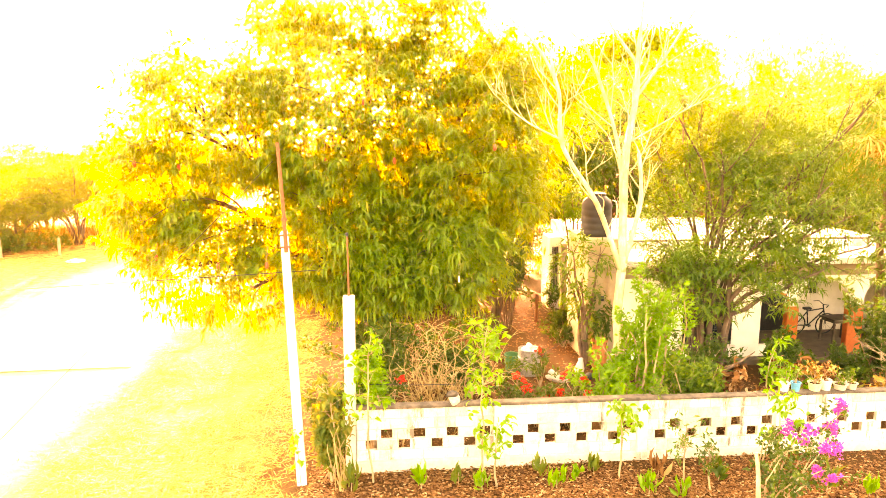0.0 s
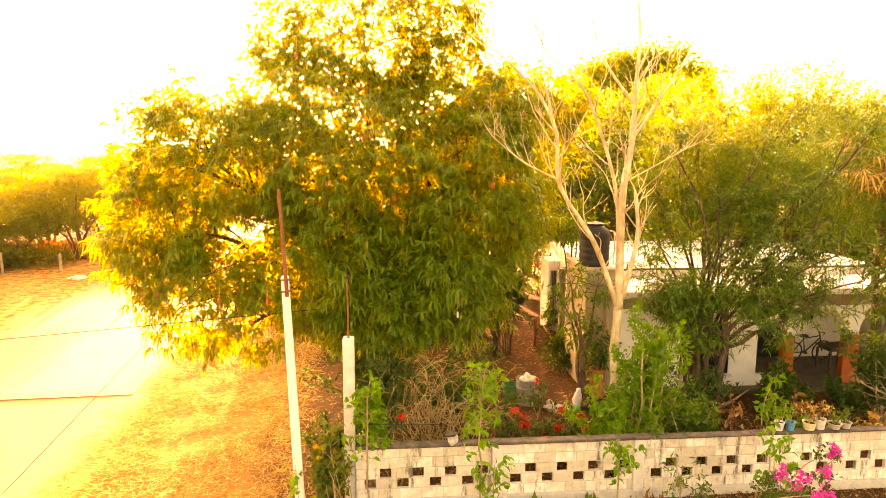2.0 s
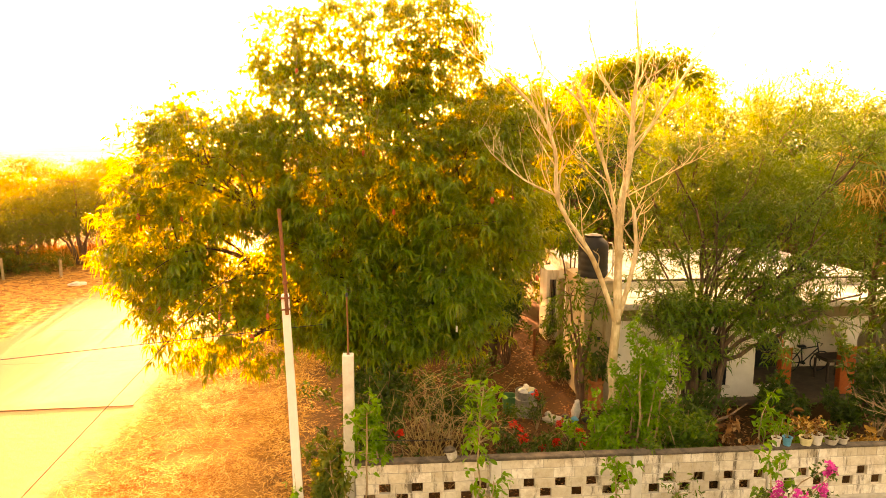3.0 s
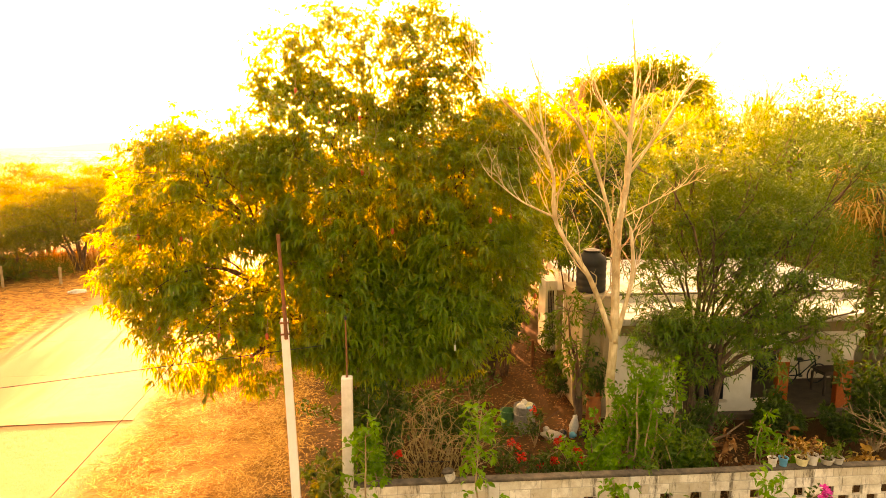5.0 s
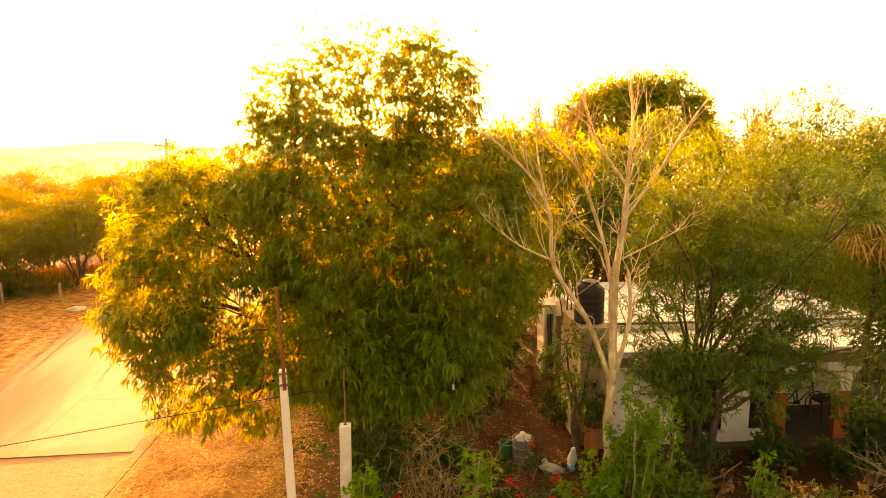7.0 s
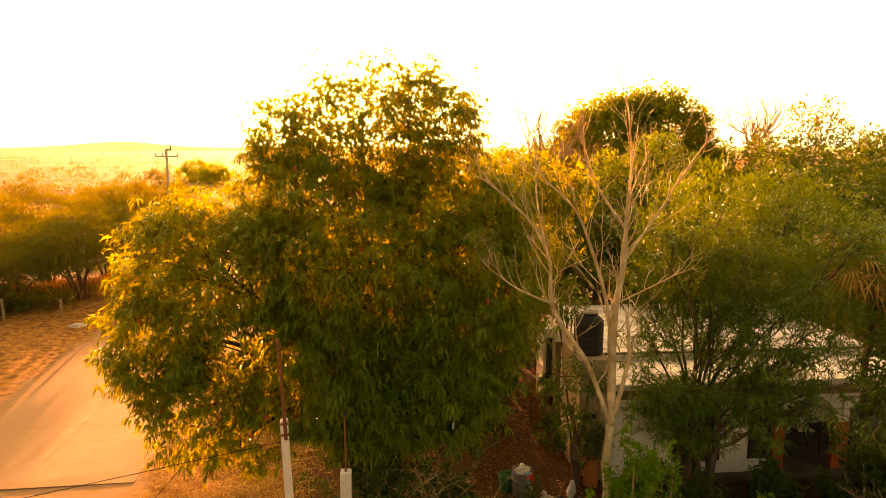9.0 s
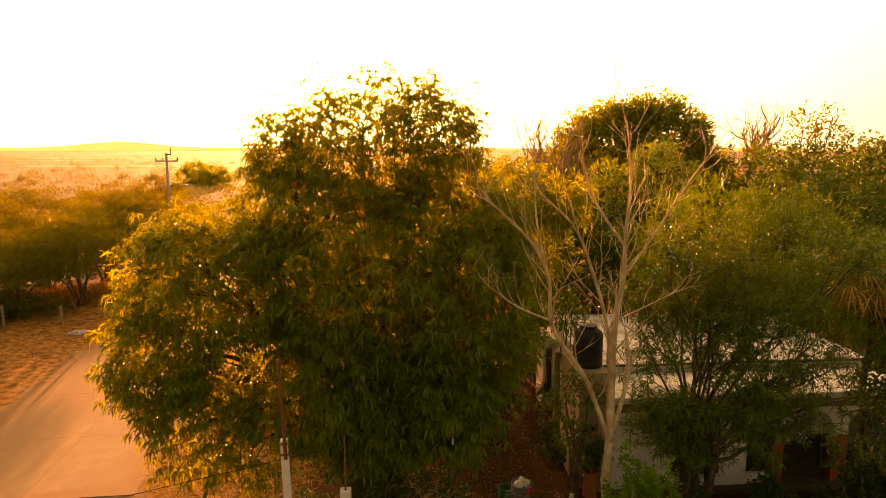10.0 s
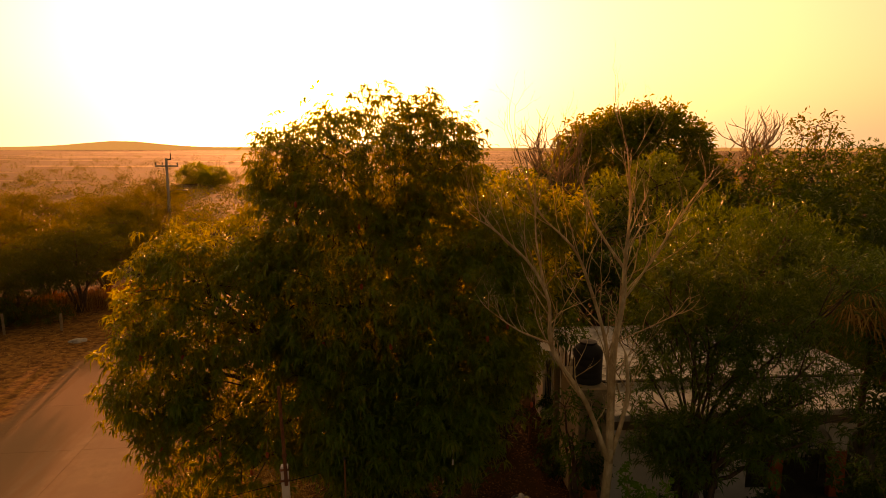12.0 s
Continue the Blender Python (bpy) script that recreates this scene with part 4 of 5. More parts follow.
# trees added mostly hidden behind the big mango, to shade the yard
for k, (x, y, h, w) in enumerate([(-4.6, 24, 3.6, 1.9), (-1.8, 23.5, 6.4, 2.4), (0.6, 24.5, 6.4, 2.4), (-3.2, 27.5, 6.2, 2.6), (-6.0, 29, 4.0, 2.1), (-0.4, 29, 6.6, 2.6), (3.2, 29, 7.0, 2.7), (-7.0, 34, 4.4, 2.2), (-3.4, 33, 4.8, 2.4)]):
    leafy("sun_screen_tree", "low dark tree added behind the mango to shade the yard", (x, y, 0), [(0, 0, h - w * 0.55, w, w * 0.9, w * 0.6), (w * 0.4, 0, h - w * 1.0, w * 0.9, w * 0.8, w * 0.6), (-w * 0.4, 0, h - w * 1.35, w * 0.9, w * 0.8, w * 0.6), (0, 0, w * 0.45, w, w * 0.8, w * 0.5)],
          DARKLEAF, BARK_BROWN, 15, 8, 0.26, 0.08, 0.9, 0.4, 0.4, 0.05, 60 + k, 0.14, "orchard trees")
leafy("shade_tree", "dark leafy tree at the end of the porch", (11.9, 15.4, 0), [(0, 0, 4.6, 1.5, 1.3, 1.3), (-0.5, -0.3, 3.2, 1.2, 1.1, 1.0), (0.6, 0, 5.9, 1.3, 1.2, 1.0), (-0.3, -0.5, 2.0, 1.0, 0.9, 0.8)], DARKLEAF, BARK_BROWN, 22, 8, 0.26, 0.08, 0.9, 0.6, 0.4, 0.08, 71, 0.13)


# ---- trees and scrub to the side and far off ----
def bare_scrub_tree(at, h, seed, label, mat=TWIG, name="leafless_tree"):
    g = Geo()
    r = random.Random(seed)
    pts = limb(g, (0, 0, -0.2), (0.2, 0, h * 0.72), 0.017 * h, 0.01 * h, 0.02, 6, 7, seed)
    tree = thing(name, label, "tree", at=pose(*at))
    part("trunk", g, mat, tree)
    g = Geo()
    for k in range(26):
        a = r.uniform(0, math.tau)
        sprout(g, pts[r.choice((3, 4, 5, 6))], (math.cos(a) * 0.75, math.sin(a) * 0.6, r.uniform(0.6, 1.3)), h * 0.13, 0.008 * h, 3, r, 0.2, (2, 3), 0.3, 0.82)
    part("bare_crown", g, mat, tree, kind="stuff")
    return tree


bare_scrub_tree((19.6, 42, 0), 12.3, 3, "leafless grey tree on the skyline")
bare_scrub_tree((5.6, 33, 0), 10.8, 8, "leafless twiggy tree on the skyline")
leafy("sparse_tree", "thin open-crowned tree standing out on the skyline", (23.8, 42, 0), [(0, 0, 11.3, 1.7, 1.4, 1.0), (-0.8, 0, 10.5, 1.2, 1, 0.8), (0.9, 0, 10.6, 1.2, 1, 0.8)], SCRUBLEAF, BARK_BROWN, 8, 5, 0.3, 0.12, 0.9, 0.3, 0.3, 0.2, 31, 0.14)


def build_palm():
    palm = thing("fan_palm", "shaggy palm with drooping dry fronds", "palm", at=pose(11.1, 16.2, 0))
    limb_g = Geo()
    limb(limb_g, (0, 0, -0.2), (-0.1, 0, 6.4), 0.1, 0.09, 0.02, 12, 10, 2)
    part("trunk", limb_g, BARK_BROWN, palm)
    r = random.Random(12)
    for k in range(40):
        a = r.uniform(0, math.tau)
        lift = r.uniform(-0.9, 0.9) if k < 24 else r.uniform(-4.0, -1.5)
        g = Geo()
        d = Vector((math.cos(a), math.sin(a), lift)).normalized()
        ln = r.uniform(0.9, 1.5)
        hub = Vector((-0.1, 0, 6.4)) + d * ln * 0.6
        g.tube([(-0.1, 0, 6.4), tuple(hub)], [0.018, 0.01], 4)
        side = d.cross(Vector((0, 0, 1))).normalized()
        upv = side.cross(d)
        for j in range(15):
            b = (j - 7) / 7 * 1.35
            w = (d * math.cos(b) + side * math.sin(b)).normalized()
            tip = hub + w * ln * 0.75 + Vector((0, 0, -0.25 * ln))
            mid = hub + w * ln * 0.42
            s = w.cross(upv).normalized() * 0.022
            g.add([tuple(hub), tuple(mid + s), tuple(tip), tuple(mid - s)], [(0, 1, 2, 3)])
        part("frond", g, OLEANDER if k < 11 else STRAW, palm, "" if k < 11 else "dry brown frond")


build_palm()

r0 = random.Random(77)
SCRUB = [(-31, 33), (-27.5, 35.5), (-24.2, 36.5), (-21.6, 38), (-29, 39.5), (-25.2, 41), (-22.5, 43), (-33.5, 38), (-22, 47), (-24.5, 48), (-29.5, 46), (-35, 45), (-24, 55), (-28, 54), (-34, 53), (-40, 50)]
for k, (x, y) in enumerate(SCRUB):
    h = r0.uniform(3.0, 4.6) + max(0.0, (y - 36) * 0.14) + (1.2 if k % 3 == 0 else 0.0)
    w = r0.uniform(2.0, 3.0)
    leafy("mesquite_tree", "low spreading thorn tree with feathery green foliage beside the field", (x, y, 0.1),
          [(0, 0, h - 0.5, w * 0.8, w * 0.8, 0.45), (w * 0.7, -0.3, h - 1.2, w * 0.8, w * 0.8, 0.42), (-w * 0.7, -0.4, h - 1.5, w * 0.85, w * 0.8, 0.45), (0.2, -0.6, h - 2.2, w, w * 0.8, 0.45), (-w * 0.5, -0.9, h - 2.9, w * 0.9, w * 0.7, 0.4), (w * 0.6, -0.8, h - 2.8, w * 0.8, w * 0.7, 0.4)],
          MESQUITE, BARK_BROWN, 26, 8, 0.2, 0.05, 1.0, 0.15, 0.2, 0.2, 100 + k, 0.1, "thorn trees along the field")


def build_far_scrub():
    """Bushes over the plain, thinning into the distance, as one body of leaves."""
    r = np.random.default_rng(5)
    n = 2400
    y = 60 * np.exp(r.uniform(0, 2.6, n))
    x = -12 + (r.uniform(-1.0, 0.95, n)) * y * 0.85
    lane = np.abs(x + y * 0.114 + 9.5) < 4.5
    x, y = x[~lane], y[~lane]
    size = r.uniform(0.6, 1.7, len(x)) ** 1.3 * (1 + y / 420)
    c, a = [], []
    for xx, yy, s in zip(x, y, size):
        m = 26 if yy < 200 else 14
        u = r.normal(0, 1, (m, 3))
        u /= np.linalg.norm(u, axis=1)[:, None]
        u[:, 2] = np.abs(u[:, 2])
        c.append(np.array((xx, yy, 0.1)) + u * (s * 1.25, s, s * 1.05) * r.uniform(0.5, 1, (m, 1)))
        a.append(u)
    c, a = np.concatenate(c), np.concatenate(a)
    g = leaves(c, a, 3, 0.48, 0.2, 0.9, 0.2, 0.35, 9, plain=True)
    solo("distant_scrub", g, SCRUBLEAF, "low green and dry scrub spreading over the plain to the horizon", "scrub", kind="stuff")


build_far_scrub()


# far trees take the light YELLOWLEAF so its colour imitates haze
for k, (x, y, h, w) in enumerate([(-60, 172, 5.0, 3.4), (-67, 178, 5.8, 4.2), (-47, 172, 4.6, 3.2)]):
    leafy("far_tree", "rounded tree on the plain, pale leaf colour in place of haze", (x, y, 0), [(0, 0, h - w * 0.5, w, w * 0.8, w * 0.5), (w * 0.6, 0, h - w * 0.9, w * 0.8, w * 0.7, w * 0.5), (-w * 0.6, 0, h - w * 0.95, w * 0.8, w * 0.7, w * 0.5), (0, 0, w * 0.5, w * 0.9, w * 0.7, w * 0.5)],
          YELLOWLEAF, BARK_BROWN, 9, 7, 0.5, 0.2, 0.9, 0.3, 0.4, 0.05, 180 + k, 0.22, "trees on the plain")


def build_hills():
    v, f = [], []
    n = 90
    for i in range(n + 1):
        a = radians(-75 + 150 * i / n)
        d = 2300
        h = 11 + 5 * noise.noise(Vector((i * 0.11, 2, 0))) + 18 * math.exp(-((math.degrees(a) + 26) / 3.5) ** 2)
        v += [(d * math.sin(a), d * math.cos(a), -5), (d * math.sin(a), d * math.cos(a), h), ((d + 500) * math.sin(a), (d + 500) * math.cos(a), -5)]
    for i in range(n):
        p, q = i * 3, i * 3 + 3
        f += [(p, q, q + 1, p + 1), (p + 1, q + 1, q + 2, p + 2)]
    hill = rough_material("haze_glow_hill", (0.16, 0.13, 0.08), (0.24, 0.2, 0.13), 0.01, 0.08)
    # warm emission on the hills stands in for haze before them
    haze_glow = hill.node_tree.nodes["Principled BSDF"]
    haze_glow.inputs["Emission Color"].default_value = (1.0, 0.62, 0.26, 1)
    haze_glow.inputs["Emission Strength"].default_value = 0.22
    solo("hills", Geo().add(v, f), hill, "long low hills along the horizon, glowing in place of haze", "backdrop", kind="structure", smooth=True)


build_hills()


def build_utility_pole():
    pole = thing("utility_pole", "tall pale concrete utility pole with crossarms and insulators", "utility pole", at=pose(-22.6, 54, 0))
    part("shaft", Geo().tube([(0, 0, -0.3), (0, 0, 9.0)], [0.17, 0.1], 10), POSTMAT, pole)
    part("crossarm", Geo().box(-0.95, 0.95, -0.06, 0.06, 8.3, 8.42, 0.01), POSTMAT, pole)
    part("top_bracket", Geo().box(-0.05, 0.42, -0.05, 0.05, 8.85, 8.95, 0.008).tube([(0.36, 0, 8.95), (0.36, 0, 9.4)], 0.04, 6), DARKMETAL, pole)
    for x in (-0.88, -0.3, 0.88):
        part("insulator", Geo().lathe([(0.03, 0), (0.06, 0.04), (0.035, 0.1), (0.06, 0.15), (0.02, 0.24)], 8, (x, 0, 8.42)), DARKMETAL, pole)
    part("street_light_arm", Geo().tube([(0, 0, 6.2), (0.7, -0.1, 6.45), (1.3, -0.2, 6.4)], 0.035, 6).box(1.25, 1.7, -0.3, -0.1, 6.35, 6.45, 0.02), TIN, pole)


build_utility_pole()

for k in range(7):
    x, y = -28.2 + k * 2.6, 31.8 + k * 0.75
    g = Geo().box(-0.06, 0.06, -0.06, 0.06, -0.2, 1.05 + 0.1 * ((k * 7) % 3 - 1), 0.012)
    solo("fence_post", g, TWIG, "short weathered fence post at the field's edge", "post", "field fence posts", at=pose(x, y, 0.1, 2 * ((k % 3) - 1), 3 * ((k % 2) - 0.5), 20 * k))


# ---- stones, pots and clutter ----
def rock(name, at, size, seed, label, mat=STONE):
    bm = bmesh.new()
    bmesh.ops.create_icosphere(bm, subdivisions=3, radius=1)
    for v in bm.verts:
        n = noise.noise(v.co * 1.3 + Vector((seed, 0, 0))) * 0.35 + noise.noise(v.co * 3.1 + Vector((0, seed, 0))) * 0.12
        v.co = Vector((v.co.x * size[0], v.co.y * size[1], v.co.z * size[2])) * (1 + n)
        v.co.z = max(v.co.z, -size[2] * 0.55)
    me = bpy.data.meshes.new(name)
    bm.to_mesh(me)
    bm.free()
    me.materials.append(mat)
    ob = new(name, me)
    ob.matrix_basis = pose(at[0], at[1], at[2] + size[2] * 0.5, 0, 0, seed * 40)
    return tagged(ob, label, "stone")


rock("stone", (-18.5, 32.1, 0.02), (0.45, 0.3, 0.16), 1, "pale flat stone at the roadside")
_p = WALL @ Vector((1.88, 0, 1.225))
rock("stone", tuple(_p), (0.15, 0.1, 0.1), 2, "rough pale stone set on the wall")
_p = WALL @ Vector((1.84, 0, 1.35))
rock("stone", tuple(_p), (0.12, 0.09, 0.06), 5, "flat grey stone lying on another on the wall", CAPPING)
rock("stone", (5.9, 9.3, -0.08), (0.35, 0.25, 0.12), 3, "pale stone half sunk in leaf litter")
rock("stone", (2.9, 15.6, 0), (0.3, 0.2, 0.12), 4, "pale stone on the yard's bare soil")


def pot(name, s, h, r, mat, label, plant=None, flare=1.15):
    at = WALL @ pose(s, 0.0, 1.232)
    ob = thing(name, label, "flower pot", "pots on the wall", at=at)
    part("body", Geo().lathe([(r * 0.78, 0), (r, h * 0.9), (r * flare, h * 0.92), (r * flare, h), (r * 0.92, h), (r * 0.88, h * 0.8), (0.01, h * 0.78)], 18), mat, ob, smooth=False)
    part("soil", Geo().lathe([(0.01, h * 0.76), (r * 0.86, h * 0.8), (0.012, h * 0.84)], 12), GROUND, ob)
    if plant:
        mat2, hh, nn, sd = plant
        rr = np.random.default_rng(sd)
        g = Geo()
        c = []
        for k in range(nn):
            q = Vector((rr.normal(0, r * 0.9), rr.normal(0, r * 0.7), h + hh * rr.uniform(0.4, 1.0)))
            g.tube([(0, 0, h * 0.8), (q.x * 0.5, q.y * 0.5, h + (q.z - h) * 0.6), tuple(q)], [0.007, 0.005, 0.003], 4)
            c += [tuple(q), (q.x * 0.75, q.y * 0.75, q.z - hh * 0.2)]
        part("branching_stem", g, TWIG, ob)
        part("foliage", leaves(c, np.tile((0, 0, 0.4), (len(c), 1)), 6, 0.1, 0.04, 0.9, 0.3, 0.03, sd), mat2, ob)


pot("flower_pot", 8.16, 0.17, 0.085, WHITEPLASTIC, "small white plastic pot standing on the wall", (BRIGHTLEAF, 0.3, 4, 1))
pot("flower_pot", 8.38, 0.17, 0.085, BLUEPLASTIC, "small blue plastic pot standing on the wall", (OLEANDER, 0.25, 3, 2))
pot("flower_pot", 8.76, 0.15, 0.12, CREAM, "wide cream plastic bowl planted with dry stems", (STRAW, 0.4, 14, 3), 1.1)
pot("flower_pot", 8.98, 0.2, 0.1, WHITEPLASTIC, "white plastic bucket used as a planter on the wall", (LITTER, 0.25, 5, 4))
pot("flower_pot", 9.27, 0.11, 0.12, STONE, "low grey cement pot on the wall", (OLEANDER, 0.3, 6, 5))
pot("flower_pot", 9.5, 0.12, 0.1, STONE, "small grey cement pot on the wall", (OLEANDER, 0.25, 5, 6))


def build_yard_clutter():
    drum = thing("waste_drum", "dented tin drum heaped with rubbish", "drum", at=pose(2.2, 16.1, 0))
    part("body", Geo().lathe([(0.27, 0), (0.28, 0.02), (0.28, 0.22), (0.29, 0.24), (0.28, 0.26), (0.28, 0.44), (0.29, 0.46), (0.28, 0.48), (0.285, 0.68), (0.27, 0.68), (0.26, 0.5), (0.01, 0.5)], 24), TIN, drum)
    for k, (x, y, z, s, m) in enumerate([(-0.08, -0.05, 0.66, 0.13, WHITEPLASTIC), (0.1, 0.04, 0.66, 0.12, CREAM), (0.0, 0.1, 0.72, 0.1, WHITEPLASTIC), (0.14, -0.1, 0.62, 0.09, BLUEPLASTIC)]):
        bm = bmesh.new()
        bmesh.ops.create_icosphere(bm, subdivisions=2, radius=s)
        for v in bm.verts:
            v.co *= 1 + 0.5 * noise.noise(v.co * 9 + Vector((k, 0, 0)))
            v.co.z *= 0.7
            v.co += Vector((x, y, z))
        me = bpy.data.meshes.new("rubbish")
        bm.to_mesh(me)
        bm.free()
        me.materials.append(m)
        part("rubbish", me, None, drum, "crumpled plastic rubbish")
    bucket = thing("bucket", "dark green plastic bucket beside the drum", "bucket", at=pose(1.78, 16.25, 0))
    part("body", Geo().lathe([(0.16, 0), (0.2, 0.44), (0.215, 0.44), (0.215, 0.48), (0.19, 0.48), (0.15, 0.06), (0.01, 0.05)], 20), GREENPLASTIC, bucket)
    part("handle", Geo().tube([(-0.2, 0, 0.45), (-0.15, 0.14, 0.5), (0, 0.2, 0.52), (0.15, 0.14, 0.5), (0.2, 0, 0.45)], 0.006, 5), DARKMETAL, bucket)
    sack = Geo().lathe([(0.12, 0), (0.16, 0.06), (0.17, 0.2), (0.13, 0.36), (0.08, 0.44), (0.1, 0.5), (0.02, 0.52)], 12)
    for i, q in enumerate(sack.v):
        sack.v[i] = np.array([tuple(Vector(p) + Vector((1, 1, 0.6)) * 0.05 * noise.noise(Vector(p) * 7)) for p in q])
    solo("sack", sack, WHITEPLASTIC, "tied white plastic sack standing on the soil", "sack", at=pose(3.45, 15.9, 0, 3, 5, 0) @ Matrix.Diagonal((0.68, 0.68, 0.95, 1)), smooth=True)
    for k, (x, y, s, m) in enumerate([(3.15, 15.75, 0.1, DARKMETAL), (3.3, 15.6, 0.09, BLUEPLASTIC), (2.72, 15.9, 0.08, WHITEPLASTIC), (3.7, 15.55, 0.1, BLACKPLASTIC)]):
        g = Geo().lathe([(s * 0.7, 0), (s, s * 0.4), (s * 0.95, s * 1.3), (s * 0.4, s * 1.7), (s * 0.35, s * 2.0), (0.01, s * 2.0)], 12)
        solo("container", g, m, ("dark metal", "blue plastic", "white plastic", "black plastic")[k] + " container lying in the yard", "container", at=pose(x, y, s * 0.9, 84, 0, 70 * k), smooth=True)
    planter = thing("planter", "tall terracotta planter with a leafy plant beside the house", "planter", at=pose(4.12, 16.55, 0))
    part("body", Geo().lathe([(0.17, 0), (0.2, 0.05), (0.19, 0.7), (0.22, 0.74), (0.22, 0.8), (0.18, 0.8), (0.16, 0.6), (0.01, 0.58)], 22), TERRACOTTA, planter)
    rr = np.random.default_rng(2)
    c = rr.normal(0, 1, (50, 3)) * (0.2, 0.2, 0.3) + (0, 0, 1.25)
    st = Geo()
    for q in c[:14]:
        st.tube([(0, 0, 0.6), tuple(q)], [0.01, 0.004], 4)
    part("branching_stem", st, TWIG, planter)
    part("foliage", leaves(c, c * (1, 1, 0), 6, 0.2, 0.07, 0.9, 0.5, 0.04, 3), DARKLEAF, planter)
    solo("stake", Geo().tube([(0, 0, -0.1), (0.01, 0, 0.5), (0, 0.01, 1.0)], [0.055, 0.05, 0.045], 8), RUST, "short rusty iron stake in the path", "stake", at=pose(3.05, 20.9, 0, 2, 1, 0))
    solo("hanging_tag", Geo().box(-0.02, 0.02, -0.004, 0.004, 0, 0.13, 0.002).tube([(0, 0, 0.12), (0, 0, 0.5)], 0.003, 4), WHITEPLASTIC, "small white plastic strip hanging from a twig", "tag", at=pose(0.33, 13.6, 2.95))


build_yard_clutter()


def build_porch_table():
    table = thing("table", "dark wooden table standing on the porch", "table", at=HOUSE @ pose(6.95, 1.15, 0.15, 0, 0, 6))
    part("tabletop", Geo().box(-0.42, 0.42, -0.3, 0.3, 0.68, 0.72, 0.01), DARKWOOD, table)
    part("apron", Geo().box(-0.36, 0.36, -0.25, 0.25, 0.6, 0.678), DARKWOOD, table)
    for x in (-0.36, 0.36):
        for y in (-0.25, 0.25):
            part("leg", Geo().box(x - 0.028, x + 0.028, y - 0.028, y + 0.028, 0.0, 0.598, 0.005), DARKWOOD, table)


build_porch_table()


def build_bicycle():
    bike = thing("bicycle", "dark bicycle leaning in the shade of the porch", "bicycle", at=HOUSE @ pose(6.0, 1.75, 0.15, 8, 0, 6))
    for x in (0.0, 1.02):
        w = Geo()
        ring = [(x + 0.32 * math.cos(k * math.tau / 24), 0, 0.34 + 0.32 * math.sin(k * math.tau / 24)) for k in range(25)]
        wheel = part("tyre", w.tube(ring, 0.02, 6), BLACKPLASTIC, bike)
        sp = Geo()
        for k in range(10):
            a = k * math.tau / 10
            sp.tube([(x, 0, 0.34), (x + 0.31 * math.cos(a), 0, 0.34 + 0.31 * math.sin(a))], 0.003, 3)
        part("spokes", sp, TIN, wheel)
    fr = Geo()
    for a, b in (((0, 0, 0.34), (0.42, 0, 0.32)), ((0.42, 0, 0.32), (0.3, 0, 0.82)), ((0.3, 0, 0.78), (0.84, 0, 0.84)), ((0.42, 0, 0.32), (0.86, 0, 0.76)), ((0, 0, 0.34), (0.31, 0, 0.76)), ((0.82, 0, 0.95), (1.02, 0, 0.34))):
        fr.tube([a, b], 0.018, 7)
    part("bicycle_frame", fr, DARKMETAL, bike)
    part("handlebar", Geo().tube([(0.7, -0.27, 0.98), (0.82, -0.2, 1.02), (0.81, 0, 0.97), (0.82, 0.2, 1.02), (0.7, 0.27, 0.98)], 0.013, 6), DARKMETAL, bike)
    part("saddle", Geo().box(0.16, 0.42, -0.07, 0.07, 0.84, 0.9, 0.02), BLACKPLASTIC, bike)
    part("crank", Geo().lathe([(0.09, -0.01), (0.09, 0.01)], 14, (0.42, 0, 0.32)).tube([(0.42, 0.04, 0.32), (0.54, 0.06, 0.22)], 0.01, 5), DARKMETAL, bike)


build_bicycle()


# ---- plants in the yard and before the wall ----
def shrub(name, at, h, w, mat, seed, label, tufts=110, per=7, length=0.14, width=0.06, bark=TWIG, stems=7, flowers=None, droop=0.35, group="", start=0.25):
    """A shrub: stems from the foot, leaf tufts along them, flowers at the tips if given as (material, count)."""
    ob = thing(name, label, "plant", group, at=pose(at[0], at[1], at[2] if len(at) > 2 else 0.0))
    r = random.Random(seed)
    g, c, a, tips = Geo(), [], [], []
    for k in range(stems):
        e = Vector((r.gauss(0, w * 0.5), r.gauss(0, w * 0.42), h * r.uniform(0.6, 1.0)))
        pts = limb(g, (r.gauss(0, 0.05), r.gauss(0, 0.05), -0.08), e, 0.006 + 0.008 * h, 0.004, 0.14, 6, 5, seed * 31 + k)
        tips.append(tuple(e))
        for j in range(max(2, tufts // stems)):
            t = r.uniform(start, 1.0) ** 0.8
            i = min(int(t * 6), 5)
            q = pts[i].lerp(pts[i + 1], t * 6 - i) + Vector((r.gauss(0, 1), r.gauss(0, 1), r.gauss(0, 0.6))) * 0.11 * w
            c.append(tuple(q))
            a.append((r.gauss(0, 0.5), r.gauss(0, 0.5), 0.5))
    part("branching_stem", g, bark, ob, kind="stuff" if tufts < 100 else "")
    part("foliage", leaves(c, a, per, length, width, 0.9, droop, length * 0.3, seed + 1, True), mat, ob)
    if flowers:
        m, n = flowers
        rr = random.Random(seed + 5)
        for k in range(n):
            q = Vector(tips[k % len(tips)]) + Vector((rr.gauss(0, 0.1), rr.gauss(0, 0.1), rr.gauss(0.02, 0.07)))
            cc = np.array(q) + np.random.default_rng(seed * 50 + k).normal(0, 0.035, (9, 3))
            part("blossom", leaves(cc, cc - np.array(q) + (0, -0.3, 0.2), 4, 0.08, 0.075, 0.8, 0.0, 0.01, seed + k), m, ob)
    return ob


